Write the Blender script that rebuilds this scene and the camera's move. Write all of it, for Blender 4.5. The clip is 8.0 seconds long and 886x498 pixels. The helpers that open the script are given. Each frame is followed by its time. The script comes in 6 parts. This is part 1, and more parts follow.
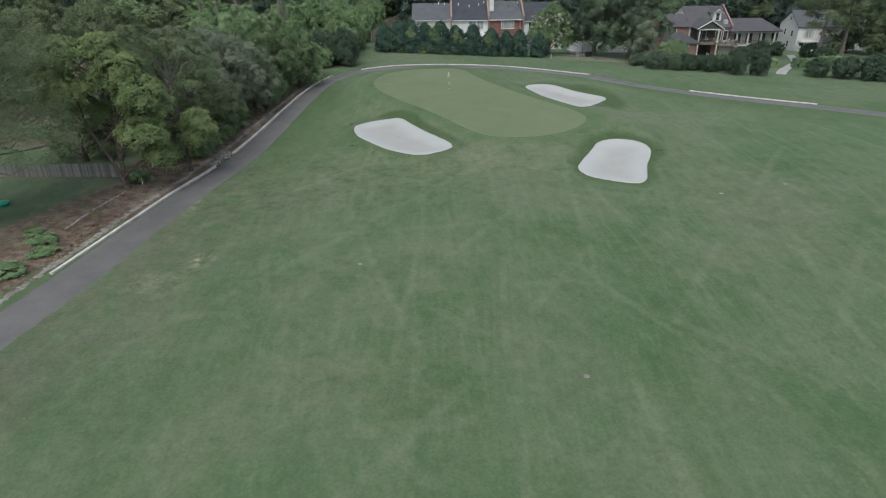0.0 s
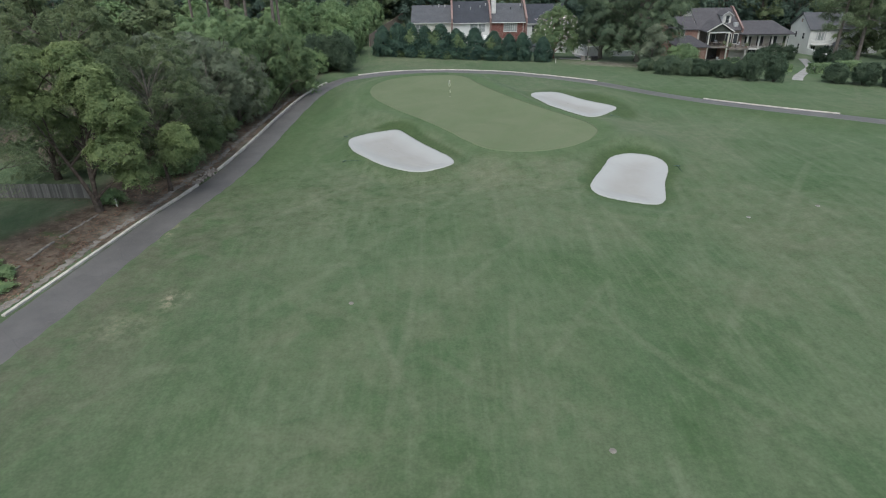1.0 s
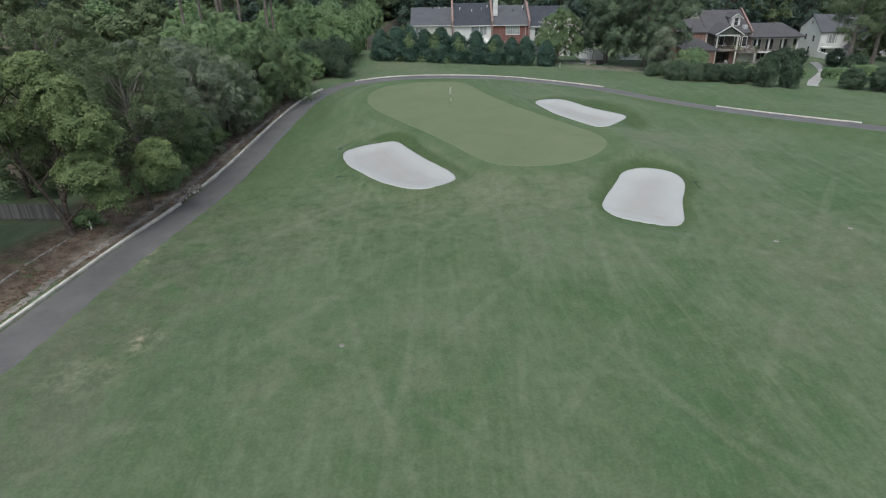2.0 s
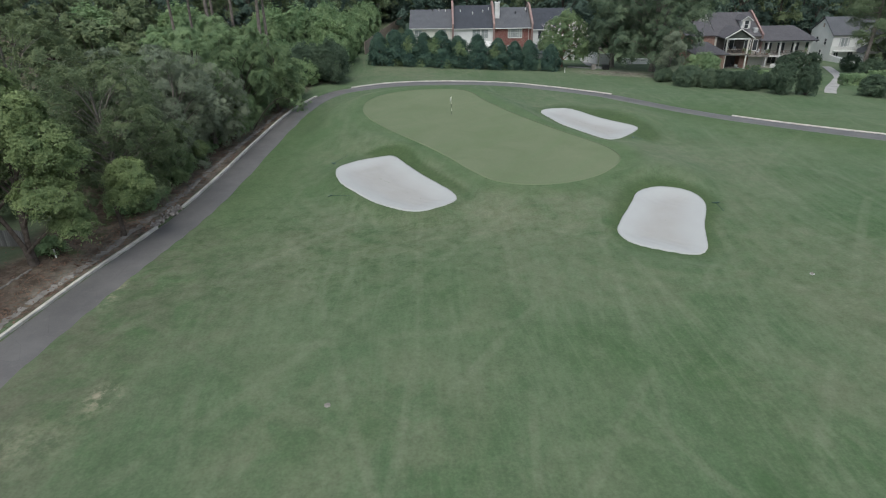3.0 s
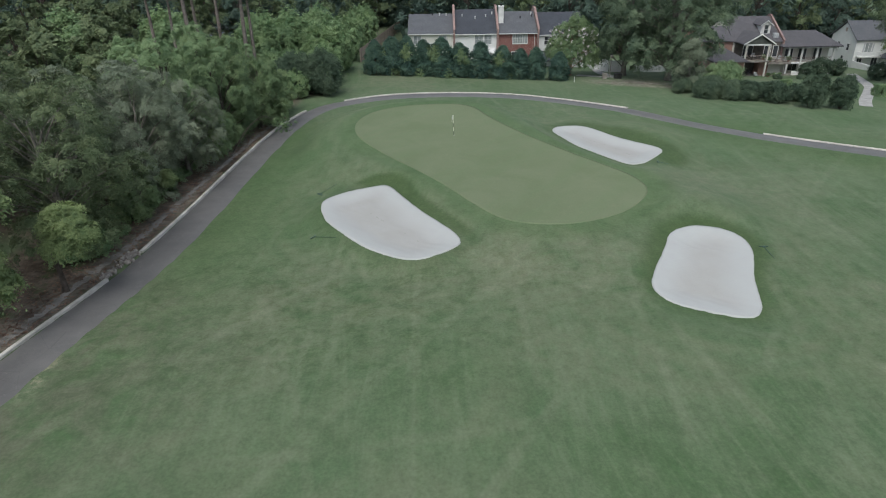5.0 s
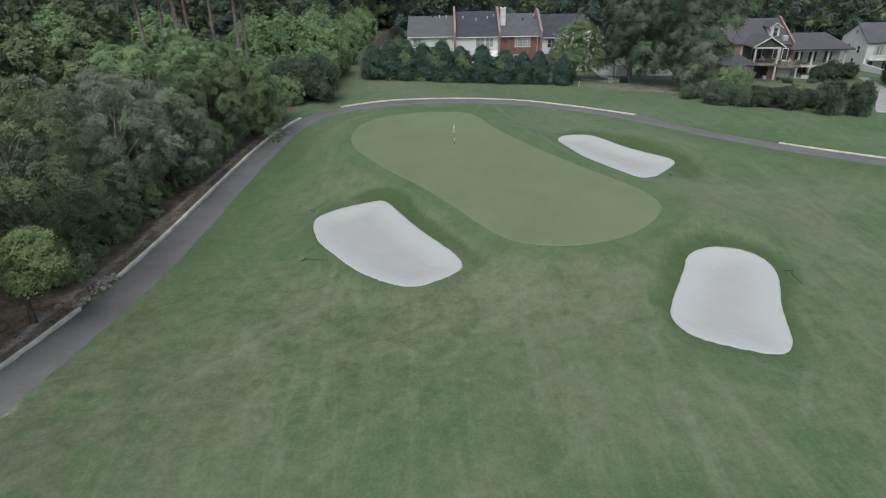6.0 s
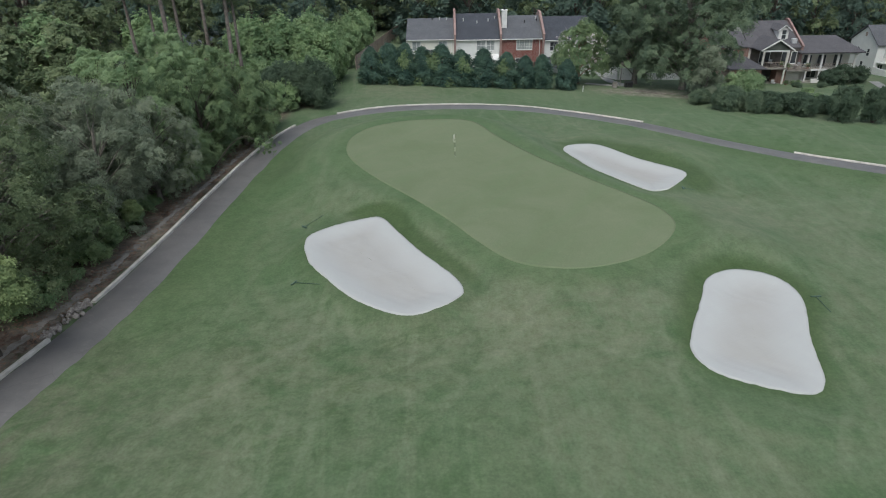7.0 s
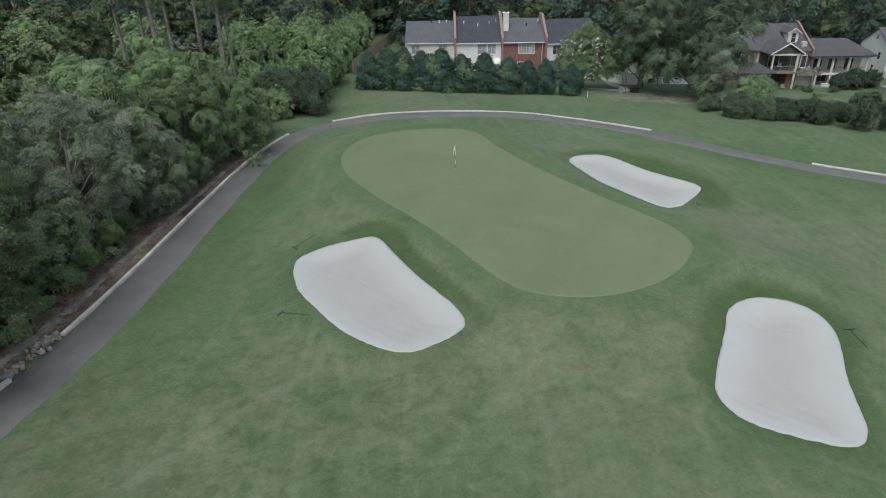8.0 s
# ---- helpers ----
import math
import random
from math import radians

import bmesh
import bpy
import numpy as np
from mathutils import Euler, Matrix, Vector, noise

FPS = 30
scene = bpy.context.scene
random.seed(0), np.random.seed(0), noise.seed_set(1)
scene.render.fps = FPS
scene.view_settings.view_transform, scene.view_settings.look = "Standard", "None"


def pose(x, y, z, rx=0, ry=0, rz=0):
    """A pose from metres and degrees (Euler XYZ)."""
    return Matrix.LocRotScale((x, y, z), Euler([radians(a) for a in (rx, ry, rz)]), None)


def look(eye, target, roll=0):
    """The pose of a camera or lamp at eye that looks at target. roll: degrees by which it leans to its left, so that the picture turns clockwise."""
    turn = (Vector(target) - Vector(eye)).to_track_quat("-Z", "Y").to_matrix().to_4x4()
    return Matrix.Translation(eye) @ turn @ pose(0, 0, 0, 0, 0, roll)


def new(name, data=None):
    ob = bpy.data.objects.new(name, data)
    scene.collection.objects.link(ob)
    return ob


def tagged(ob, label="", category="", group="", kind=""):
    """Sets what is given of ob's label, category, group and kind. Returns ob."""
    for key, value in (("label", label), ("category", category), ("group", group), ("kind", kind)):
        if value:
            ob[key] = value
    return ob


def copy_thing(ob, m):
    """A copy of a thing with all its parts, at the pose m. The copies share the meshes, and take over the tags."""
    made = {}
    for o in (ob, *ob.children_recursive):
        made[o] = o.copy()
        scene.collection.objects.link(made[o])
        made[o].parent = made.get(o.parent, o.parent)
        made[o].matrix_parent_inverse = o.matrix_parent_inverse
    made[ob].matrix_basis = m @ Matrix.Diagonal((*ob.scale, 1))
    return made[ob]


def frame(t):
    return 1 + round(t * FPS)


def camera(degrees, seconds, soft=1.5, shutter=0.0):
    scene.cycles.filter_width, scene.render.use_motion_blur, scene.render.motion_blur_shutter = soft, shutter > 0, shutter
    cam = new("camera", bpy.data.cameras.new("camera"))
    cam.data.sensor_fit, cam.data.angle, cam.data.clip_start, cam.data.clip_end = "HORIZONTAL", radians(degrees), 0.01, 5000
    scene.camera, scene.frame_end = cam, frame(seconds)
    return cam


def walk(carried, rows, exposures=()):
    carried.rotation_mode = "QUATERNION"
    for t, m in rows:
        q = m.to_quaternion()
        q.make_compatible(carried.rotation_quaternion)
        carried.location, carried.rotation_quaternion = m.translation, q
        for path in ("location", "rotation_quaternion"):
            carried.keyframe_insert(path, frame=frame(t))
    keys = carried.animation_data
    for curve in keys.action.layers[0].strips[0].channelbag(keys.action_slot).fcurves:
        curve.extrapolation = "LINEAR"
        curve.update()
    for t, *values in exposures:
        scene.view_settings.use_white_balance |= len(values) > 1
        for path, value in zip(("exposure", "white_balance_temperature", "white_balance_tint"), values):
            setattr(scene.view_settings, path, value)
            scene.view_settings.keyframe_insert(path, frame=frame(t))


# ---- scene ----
# ---------------------------------------------------------------- camera
cam = camera(71.45, 8.0, soft=1.1)
PATH = [
    (0.0, 0.000, 0.000, 17.462, 0.112, -26.697, 0.754),
    (0.5, -0.019, 2.516, 17.460, 0.123, -26.696, 0.773),
    (1.0, -0.039, 5.216, 17.462, 0.139, -26.697, 0.806),
    (1.5, -0.072, 7.409, 17.465, 0.161, -26.685, 0.858),
    (3.0, -0.074, 14.625, 17.464, 0.153, -26.680, 0.842),
    (3.5, -0.103, 16.998, 17.464, 0.144, -26.691, 0.853),
    (4.0, -0.103, 18.896, 17.467, 0.169, -26.692, 0.863),
    (4.5, -0.101, 20.962, 17.464, 0.188, -26.680, 0.918),
    (6.0, -0.106, 26.633, 17.462, 0.255, -26.646, 0.994),
    (6.5, -0.091, 28.167, 17.463, 0.266, -26.636, 1.006),
    (7.0, -0.081, 29.969, 17.459, 0.245, -26.625, 0.982),
    (7.5, -0.064, 31.711, 17.465, 0.245, -26.596, 1.000),
    (8.0, -0.028, 33.517, 17.462, 0.277, -26.568, 1.040),
]
walk(cam, [(t, pose(x, y, z, 90 + pitch, 0, yaw) @ pose(0, 0, 0, 0, 0, -roll)) for t, x, y, z, yaw, pitch, roll in PATH],
     exposures=[(0.0, 0.21, 6250.0, 6.0), (8.0, 0.21, 6250.0, 6.0)])

# ---------------------------------------------------------------- light: overcast afternoon
SUN_EL, SUN_AZ = radians(60), radians(196)
world = bpy.data.worlds.new("overcast_sky")
scene.world = world
world.use_nodes = True
wn, wl = world.node_tree.nodes, world.node_tree.links
sky = wn.new("ShaderNodeTexSky")
sky.sky_type, sky.sun_disc = "NISHITA", False
sky.sun_elevation, sky.sun_rotation = SUN_EL, SUN_AZ
sky.air_density, sky.dust_density, sky.ozone_density = 1.0, 4.0, 1.0
grey = wn.new("ShaderNodeHueSaturation")
grey.inputs["Saturation"].default_value = 0.60
wl.new(sky.outputs[0], grey.inputs["Color"])
wl.new(grey.outputs[0], wn["Background"].inputs[0])
wn["Background"].inputs[1].default_value = 0.15

sun_data = bpy.data.lights.new("sun", "SUN")
sun_data.energy, sun_data.angle, sun_data.color = 1.15, radians(40), (1.0, 0.99, 0.96)
sun = new("sun", sun_data)
sun.matrix_basis = look((0, 0, 60), (60 * -math.sin(SUN_AZ) / math.tan(SUN_EL), 60 * -math.cos(SUN_AZ) / math.tan(SUN_EL), 0))


# ---------------------------------------------------------------- materials
class Nodes:
    """A principled material with short calls for its nodes."""

    def __init__(self, name, rough=0.8, metal=0.0, spec=0.3):
        self.m = bpy.data.materials.new(name)
        self.m.use_nodes = True
        self.n, self.l = self.m.node_tree.nodes, self.m.node_tree.links
        self.b = self.n["Principled BSDF"]
        self.b.inputs["Roughness"].default_value = rough
        self.b.inputs["Metallic"].default_value = metal
        self.b.inputs["Specular IOR Level"].default_value = spec
        self.co = self.n.new("ShaderNodeTexCoord").outputs["Object"]

    def put(self, value, socket):
        if isinstance(value, (int, float)):
            socket.default_value = value
        elif isinstance(value, tuple):
            socket.default_value = (*value, 1.0)[:4] if socket.type == "RGBA" else value
        else:
            self.l.new(value, socket)

    def noise(self, scale, detail=3.0, rough=0.55, stretch=None, turn=0.0, warp=0.0):
        co = self.co
        if stretch:
            mp = self.n.new("ShaderNodeMapping")
            mp.vector_type = "TEXTURE"
            mp.inputs["Scale"].default_value = tuple(1.0 / v for v in stretch)
            mp.inputs["Rotation"].default_value = (0, 0, turn)
            self.l.new(co, mp.inputs[0])
            co = mp.outputs[0]
        t = self.n.new("ShaderNodeTexNoise")
        self.l.new(co, t.inputs["Vector"])
        t.inputs["Scale"].default_value, t.inputs["Detail"].default_value = scale, detail
        t.inputs["Roughness"].default_value, t.inputs["Distortion"].default_value = rough, warp
        return t.outputs["Fac"]

    def wave(self, scale, wander, turn):
        """Bands across the ground that wander slowly."""
        mp = self.n.new("ShaderNodeMapping")
        mp.inputs["Rotation"].default_value = (0, 0, turn)
        mp.inputs["Location"].default_value = (turn * 31.0, 0, 0)
        self.l.new(self.co, mp.inputs[0])
        w = self.n.new("ShaderNodeTexWave")
        w.wave_type, w.bands_direction, w.wave_profile = "BANDS", "X", "SIN"
        self.l.new(mp.outputs[0], w.inputs["Vector"])
        w.inputs["Scale"].default_value, w.inputs["Distortion"].default_value = scale, wander
        w.inputs["Detail"].default_value, w.inputs["Detail Scale"].default_value = 0.0, 0.6
        return w.outputs["Fac"]

    def ramp(self, fac, *stops):
        r = self.n.new("ShaderNodeValToRGB")
        self.put(fac, r.inputs[0])
        e = r.color_ramp.elements
        while len(e) < len(stops):
            e.new(0.5)
        for k, (at, c) in zip(e, stops):
            k.position = at
            k.color = (*c, 1.0) if isinstance(c, tuple) else (c, c, c, 1.0)
        return r.outputs[0]

    def mix(self, fac, a, b, how="MIX"):
        x = self.n.new("ShaderNodeMix")
        x.data_type, x.blend_type = "RGBA", how
        self.put(fac, x.inputs[0]), self.put(a, x.inputs[6]), self.put(b, x.inputs[7])
        return x.outputs[2]

    def maths(self, how, a, b=0.0):
        x = self.n.new("ShaderNodeMath")
        x.operation = how
        self.put(a, x.inputs[0]), self.put(b, x.inputs[1])
        return x.outputs[0]

    def attribute(self, name):
        a = self.n.new("ShaderNodeAttribute")
        a.attribute_name = name
        return a.outputs["Fac"]

    def per_object(self):
        return self.n.new("ShaderNodeObjectInfo").outputs["Random"]

    def per_island(self):
        return self.n.new("ShaderNodeNewGeometry").outputs["Random Per Island"]

    def colour(self, c):
        self.put(c, self.b.inputs["Base Color"])
        return self

    def bump(self, height, strength=0.3, distance=0.02):
        b = self.n.new("ShaderNodeBump")
        b.inputs["Strength"].default_value, b.inputs["Distance"].default_value = strength, distance
        self.put(height, b.inputs["Height"])
        self.l.new(b.outputs[0], self.b.inputs["Normal"])
        return self


def simple(name, dark, light, scale=2.0, rough=0.8, grain=30.0, bump=0.2, metal=0.0, distance=0.01):
    """Two tones in patches, a fine grain and a fine relief."""
    k = Nodes(name, rough, metal)
    patch = k.ramp(k.noise(scale, 4.0), (0.35, dark), (0.65, light))
    fine = k.ramp(k.noise(grain, 3.0), (0.3, 0.82), (0.7, 1.0))
    k.colour(k.mix(1.0, patch, fine, "MULTIPLY"))
    k.bump(k.noise(grain, 3.0), bump, distance)
    return k.m


def grass_material():
    k = Nodes("mown_grass", 0.9, spec=0.12)
    open_turf = k.maths("SUBTRACT", 1.0, k.attribute("verge"))
    mid = k.noise(0.16, 5.0, 0.6, warp=0.5)
    c = k.mix(k.ramp(mid, (0.32, 0.0), (0.68, 1.0)), (0.070, 0.121, 0.060), (0.104, 0.143, 0.082))
    # thin, greyish turf in drifting patches with ragged edges
    big = k.noise(0.055, 3.0, 0.5, warp=0.4)
    ragged = k.ramp(k.noise(0.55, 7.0, 0.68, stretch=(1.0, 0.7, 1.0), warp=0.5), (0.40, 0.0), (0.62, 1.0))
    dry = k.maths("MULTIPLY", k.ramp(big, (0.42, 0.0), (0.62, 1.0)), ragged)
    c = k.mix(k.maths("MULTIPLY", dry, 0.6), c, (0.150, 0.162, 0.110))
    # lusher turf in other patches
    lush = k.maths("MULTIPLY", k.ramp(k.noise(0.075, 3.0, 0.5, stretch=(1.3, 1.0, 2.0), warp=0.4), (0.48, 0.0), (0.66, 1.0)), k.ramp(k.noise(0.6, 6.0, 0.66), (0.36, 0.2), (0.60, 1.0)))
    c = k.mix(k.maths("MULTIPLY", lush, 0.9), c, (0.055, 0.106, 0.044))
    # worn approaches between and before the bunkers
    thin = k.maths("MULTIPLY", k.attribute("dry"), k.ramp(k.noise(0.42, 7.0, 0.68, stretch=(0.7, 1.2, 1.0), turn=0.3, warp=0.6), (0.38, 0.0), (0.60, 1.0)))
    c = k.mix(k.maths("MULTIPLY", thin, 0.78), c, (0.166, 0.168, 0.122))
    # soft mowing streaks along the fairway
    for turn, width, amount in ((0.0, 0.7, 0.20), (0.04, 2.2, 0.26), (-0.06, 2.0, 0.26), (0.16, 2.6, 0.22), (-0.2, 2.4, 0.20), (0.45, 1.8, 0.16), (0.75, 1.2, 0.12), (-0.7, 1.2, 0.12)):
        t = k.noise(1.0, 3.0, 0.55, stretch=(width, 0.030, 1.0), turn=turn, warp=0.12)
        where = k.ramp(k.noise(0.11, 2.0, 0.5, stretch=(1.0 + abs(turn) * 0.6, 1.0, 1.0), turn=turn * 2.0 + 0.4), (0.40, 0.0), (0.60, 1.0))
        streak = k.maths("MULTIPLY", k.maths("MULTIPLY", k.ramp(t, (0.48, 0.0), (0.70, 1.0)), where), open_turf)
        c = k.mix(k.maths("MULTIPLY", streak, amount), c, (0.150, 0.184, 0.122))
    # single wheel tracks that bend across the turf
    for turn, scale, wander, amount in ((0.10, 0.045, 5.0, 0.30), (-0.28, 0.040, 6.0, 0.30), (0.62, 0.036, 4.0, 0.30), (-0.85, 0.034, 5.0, 0.26), (1.25, 0.030, 6.0, 0.22)):
        w = k.wave(scale, wander, turn)
        line = k.ramp(w, (0.978, 0.0), (0.996, 1.0))
        where = k.ramp(k.noise(0.07, 3.0, 0.55, stretch=(1.0, 1.3, 1.0), turn=turn + 1.0), (0.46, 0.0), (0.56, 1.0))
        broken = k.ramp(k.noise(0.8, 4.0, 0.6), (0.30, 0.2), (0.60, 1.0))
        c = k.mix(k.maths("MULTIPLY", k.maths("MULTIPLY", k.maths("MULTIPLY", line, where), broken), amount), c, (0.176, 0.196, 0.138))
    # rounds of the mower about the green and the bunkers
    ring = k.maths("MULTIPLY", k.attribute("rounds"), k.ramp(k.noise(0.3, 5.0, 0.6), (0.38, 0.1), (0.65, 1.0)))
    c = k.mix(k.maths("MULTIPLY", ring, 0.55), c, (0.150, 0.168, 0.110))
    # longer, darker grass on banks and round the bunkers
    c = k.mix(k.maths("MULTIPLY", k.attribute("verge"), 0.7), c, k.mix(k.noise(0.4, 5.0, 0.6), (0.066, 0.118, 0.050), (0.104, 0.150, 0.074)))
    c = k.mix(k.attribute("bank"), c, k.mix(k.noise(1.4, 6.0, 0.65), (0.040, 0.074, 0.028), (0.076, 0.110, 0.049)))
    # thin turf by the cart path
    worn = k.maths("MULTIPLY", k.attribute("worn"), k.ramp(k.noise(0.40, 7.0, 0.68, warp=0.5), (0.36, 0.10), (0.60, 1.0)))
    c = k.mix(k.maths("MULTIPLY", worn, 0.85), c, k.mix(k.noise(1.2, 5.0, 0.65), (0.132, 0.130, 0.100), (0.090, 0.104, 0.070)))
    bare = k.maths("MULTIPLY", k.attribute("bare"), k.ramp(k.noise(1.3, 6.0, 0.75), (0.45, 0.0), (0.60, 1.0)))
    c = k.mix(bare, c, (0.32, 0.29, 0.22))
    # leaf litter and soil under the trees
    soil = k.mix(k.ramp(k.noise(1.1, 7.0, 0.72), (0.40, 0.0), (0.62, 1.0)), (0.082, 0.060, 0.048), (0.185, 0.148, 0.122))
    soil = k.mix(k.ramp(k.noise(0.35, 5.0, 0.7), (0.56, 0.0), (0.66, 0.8)), soil, (0.070, 0.104, 0.040))
    c = k.mix(k.attribute("litter"), c, soil)
    # washed-out pale earth
    earth = k.mix(k.ramp(k.noise(0.8, 7.0, 0.72), (0.40, 0.0), (0.62, 1.0)), (0.140, 0.122, 0.104), (0.285, 0.262, 0.232))
    c = k.mix(k.maths("MULTIPLY", k.attribute("earth"), k.ramp(k.noise(0.55, 6.0, 0.7), (0.36, 0.1), (0.52, 1.0))), c, earth)
    fine = k.maths("MULTIPLY", k.ramp(k.noise(6.0, 3.0, 0.7), (0.25, 0.86), (0.75, 1.10)), k.ramp(k.noise(1.5, 5.0, 0.7), (0.3, 0.88), (0.7, 1.09)))
    c = k.mix(1.0, c, fine, "MULTIPLY")
    # mottled growth, a step to a few metres across
    mottle = k.ramp(k.noise(0.38, 7.0, 0.70, stretch=(1.0, 0.8, 1.0), warp=0.4), (0.32, (0.85, 0.88, 0.84)), (0.50, (1.0, 1.0, 1.0)), (0.70, (1.10, 1.06, 1.08)))
    c = k.mix(1.0, c, mottle, "MULTIPLY")
    clumps = k.ramp(k.noise(0.62, 8.0, 0.72, stretch=(1.0, 1.4, 1.0), turn=0.5, warp=0.5), (0.36, (0.74, 0.80, 0.70)), (0.50, (1.0, 1.0, 1.0)), (0.66, (1.18, 1.09, 1.14)))
    c = k.mix(k.attribute("patchy"), c, k.mix(1.0, c, clumps, "MULTIPLY"))
    k.colour(k.mix(1.0, c, (0.95, 0.94, 0.90), "MULTIPLY"))
    k.b.inputs["Sheen Weight"].default_value, k.b.inputs["Sheen Roughness"].default_value = 0.09, 0.40
    k.b.inputs["Sheen Tint"].default_value = (0.72, 0.85, 0.60, 1.0)
    k.bump(k.noise(5.0, 3.0, 0.6), 0.35, 0.03)
    return k.m


def green_material():
    k = Nodes("putting_green_turf", 0.9, spec=0.12)
    c = k.mix(k.ramp(k.noise(0.22, 5.0, 0.6, warp=0.5), (0.35, 0.0), (0.68, 1.0)), (0.128, 0.158, 0.090), (0.153, 0.179, 0.109))
    s = k.noise(1.0, 2.0, stretch=(0.9, 0.06, 1.0), turn=-0.7)
    c = k.mix(k.maths("MULTIPLY", k.ramp(s, (0.48, 0.0), (0.66, 1.0)), 0.3), c, (0.126, 0.172, 0.092))
    c = k.mix(k.maths("MULTIPLY", k.ramp(k.noise(0.9, 6.0, 0.7), (0.55, 0.0), (0.72, 1.0)), 0.35), c, (0.166, 0.186, 0.112))
    k.colour(k.mix(1.0, c, k.ramp(k.noise(8.0, 4.0, 0.7), (0.25, 0.90), (0.75, 1.06)), "MULTIPLY"))
    k.bump(k.noise(30.0, 3.0), 0.25, 0.01)
    return k.m


def sand_material():
    k = Nodes("bunker_sand", 0.95, spec=0.1)
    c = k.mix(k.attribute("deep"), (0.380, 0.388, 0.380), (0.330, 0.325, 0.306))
    c = k.mix(k.ramp(k.noise(0.6, 5.0, 0.6), (0.35, 0.0), (0.7, 0.5)), c, (0.362, 0.359, 0.352))
    c = k.mix(k.ramp(k.noise(5.0, 5.0, 0.75), (0.70, 0.0), (0.80, 0.6)), c, (0.38, 0.36, 0.33))
    k.colour(c)
    k.bump(k.maths("ADD", k.noise(3.0, 4.0), k.noise(1.0, 2.0, stretch=(0.5, 8.0, 1.0), turn=0.5)), 0.35, 0.03)
    return k.m


def asphalt_material():
    k = Nodes("path_asphalt", 0.55, spec=0.5)
    c = k.mix(k.ramp(k.noise(0.5, 5.0, 0.65), (0.35, 0.0), (0.68, 1.0)), (0.103, 0.100, 0.098), (0.142, 0.137, 0.133))
    c = k.mix(k.ramp(k.noise(3.0, 6.0, 0.75), (0.58, 0.0), (0.72, 0.6)), c, (0.190, 0.176, 0.168))
    v = k.n.new("ShaderNodeTexVoronoi")
    v.feature = "DISTANCE_TO_EDGE"
    v.inputs["Scale"].default_value = 0.35
    k.l.new(k.co, v.inputs["Vector"])
    c = k.mix(k.ramp(v.outputs["Distance"], (0.0, 0.30), (0.006, 0.0)), c, (0.045, 0.043, 0.043))
    k.colour(c)
    k.bump(k.noise(60.0, 3.0), 0.4, 0.01)
    return k.m


def leaf_material(name, dark, light, tint=0.25):
    """Foliage: tone varies by leaf, by clump and by tree."""
    dark, light = (dark[0] * 1.49, dark[1] * 1.40, dark[2] * 1.52), (light[0] * 1.26, light[1] * 1.18, light[2] * 1.28)
    k = Nodes(name, 0.65, spec=0.25)
    c = k.mix(k.maths("ADD", k.maths("MULTIPLY", k.per_island(), 0.55), 0.22), dark, light)
    c = k.mix(k.ramp(k.noise(0.55, 4.0, 0.6), (0.34, 0.8), (0.52, 0.0)), c, dark)
    c = k.mix(k.ramp(k.noise(0.40, 4.0, 0.6), (0.48, 0.0), (0.68, 0.8)), c, tuple(v * 1.2 for v in light))
    c = k.mix(k.maths("MULTIPLY", k.per_object(), tint), c, (dark[0] * 0.7, dark[1] * 0.75, dark[2] * 0.9))
    k.colour(c)
    out = k.n["Material Output"]
    tr = k.n.new("ShaderNodeBsdfTranslucent")
    k.put(c, tr.inputs[0])
    mx = k.n.new("ShaderNodeMixShader")
    mx.inputs[0].default_value = 0.38
    k.l.new(k.b.outputs[0], mx.inputs[1]), k.l.new(tr.outputs[0], mx.inputs[2])
    k.l.new(mx.outputs[0], out.inputs[0])
    return k.m


def shingle_material(name, a, b):
    k = Nodes(name, 0.9, spec=0.2)
    t = k.n.new("ShaderNodeTexBrick")
    k.l.new(k.co, t.inputs["Vector"])
    t.inputs["Scale"].default_value = 3.0
    t.inputs["Color1"].default_value, t.inputs["Color2"].default_value = (*a, 1), (*b, 1)
    t.inputs["Mortar"].default_value = (a[0] * 0.6, a[1] * 0.6, a[2] * 0.6, 1)
    t.inputs["Mortar Size"].default_value = 0.01
    c = k.mix(k.ramp(k.noise(0.6, 4.0), (0.35, 0.0), (0.7, 0.5)), t.outputs[0], tuple(v * 0.75 for v in a))
    k.colour(c)
    k.bump(k.noise(20.0, 3.0), 0.3, 0.02)
    return k.m


def brick_material(name, a, b):
    k = Nodes(name, 0.9, spec=0.2)
    mp = k.n.new("ShaderNodeMapping")
    mp.inputs["Rotation"].default_value = (radians(90), 0, 0)
    k.l.new(k.co, mp.inputs[0])
    t = k.n.new("ShaderNodeTexBrick")
    k.l.new(mp.outputs[0], t.inputs["Vector"])
    t.inputs["Scale"].default_value = 4.4
    t.inputs["Color1"].default_value, t.inputs["Color2"].default_value = (*a, 1), (*b, 1)
    t.inputs["Mortar"].default_value = (0.42, 0.36, 0.32, 1)
    t.inputs["Mortar Size"].default_value = 0.012
    k.colour(k.mix(k.ramp(k.noise(1.1, 4.0), (0.35, 0.0), (0.7, 0.4)), t.outputs[0], tuple(v * 0.7 for v in a)))
    k.bump(k.noise(25.0, 3.0), 0.2, 0.01)
    return k.m


def siding_material(name, a):
    k = Nodes(name, 0.7, spec=0.25)
    w = k.n.new("ShaderNodeTexWave")
    w.bands_direction, w.wave_profile = "Z", "SAW"
    w.inputs["Scale"].default_value = 1.6
    k.l.new(k.co, w.inputs["Vector"])
    k.colour(k.mix(k.ramp(k.noise(0.9, 5.0), (0.35, 0.0), (0.7, 0.6)), a, tuple(v * 0.86 for v in a)))
    k.bump(w.outputs[0], 0.5, 0.02)
    return k.m


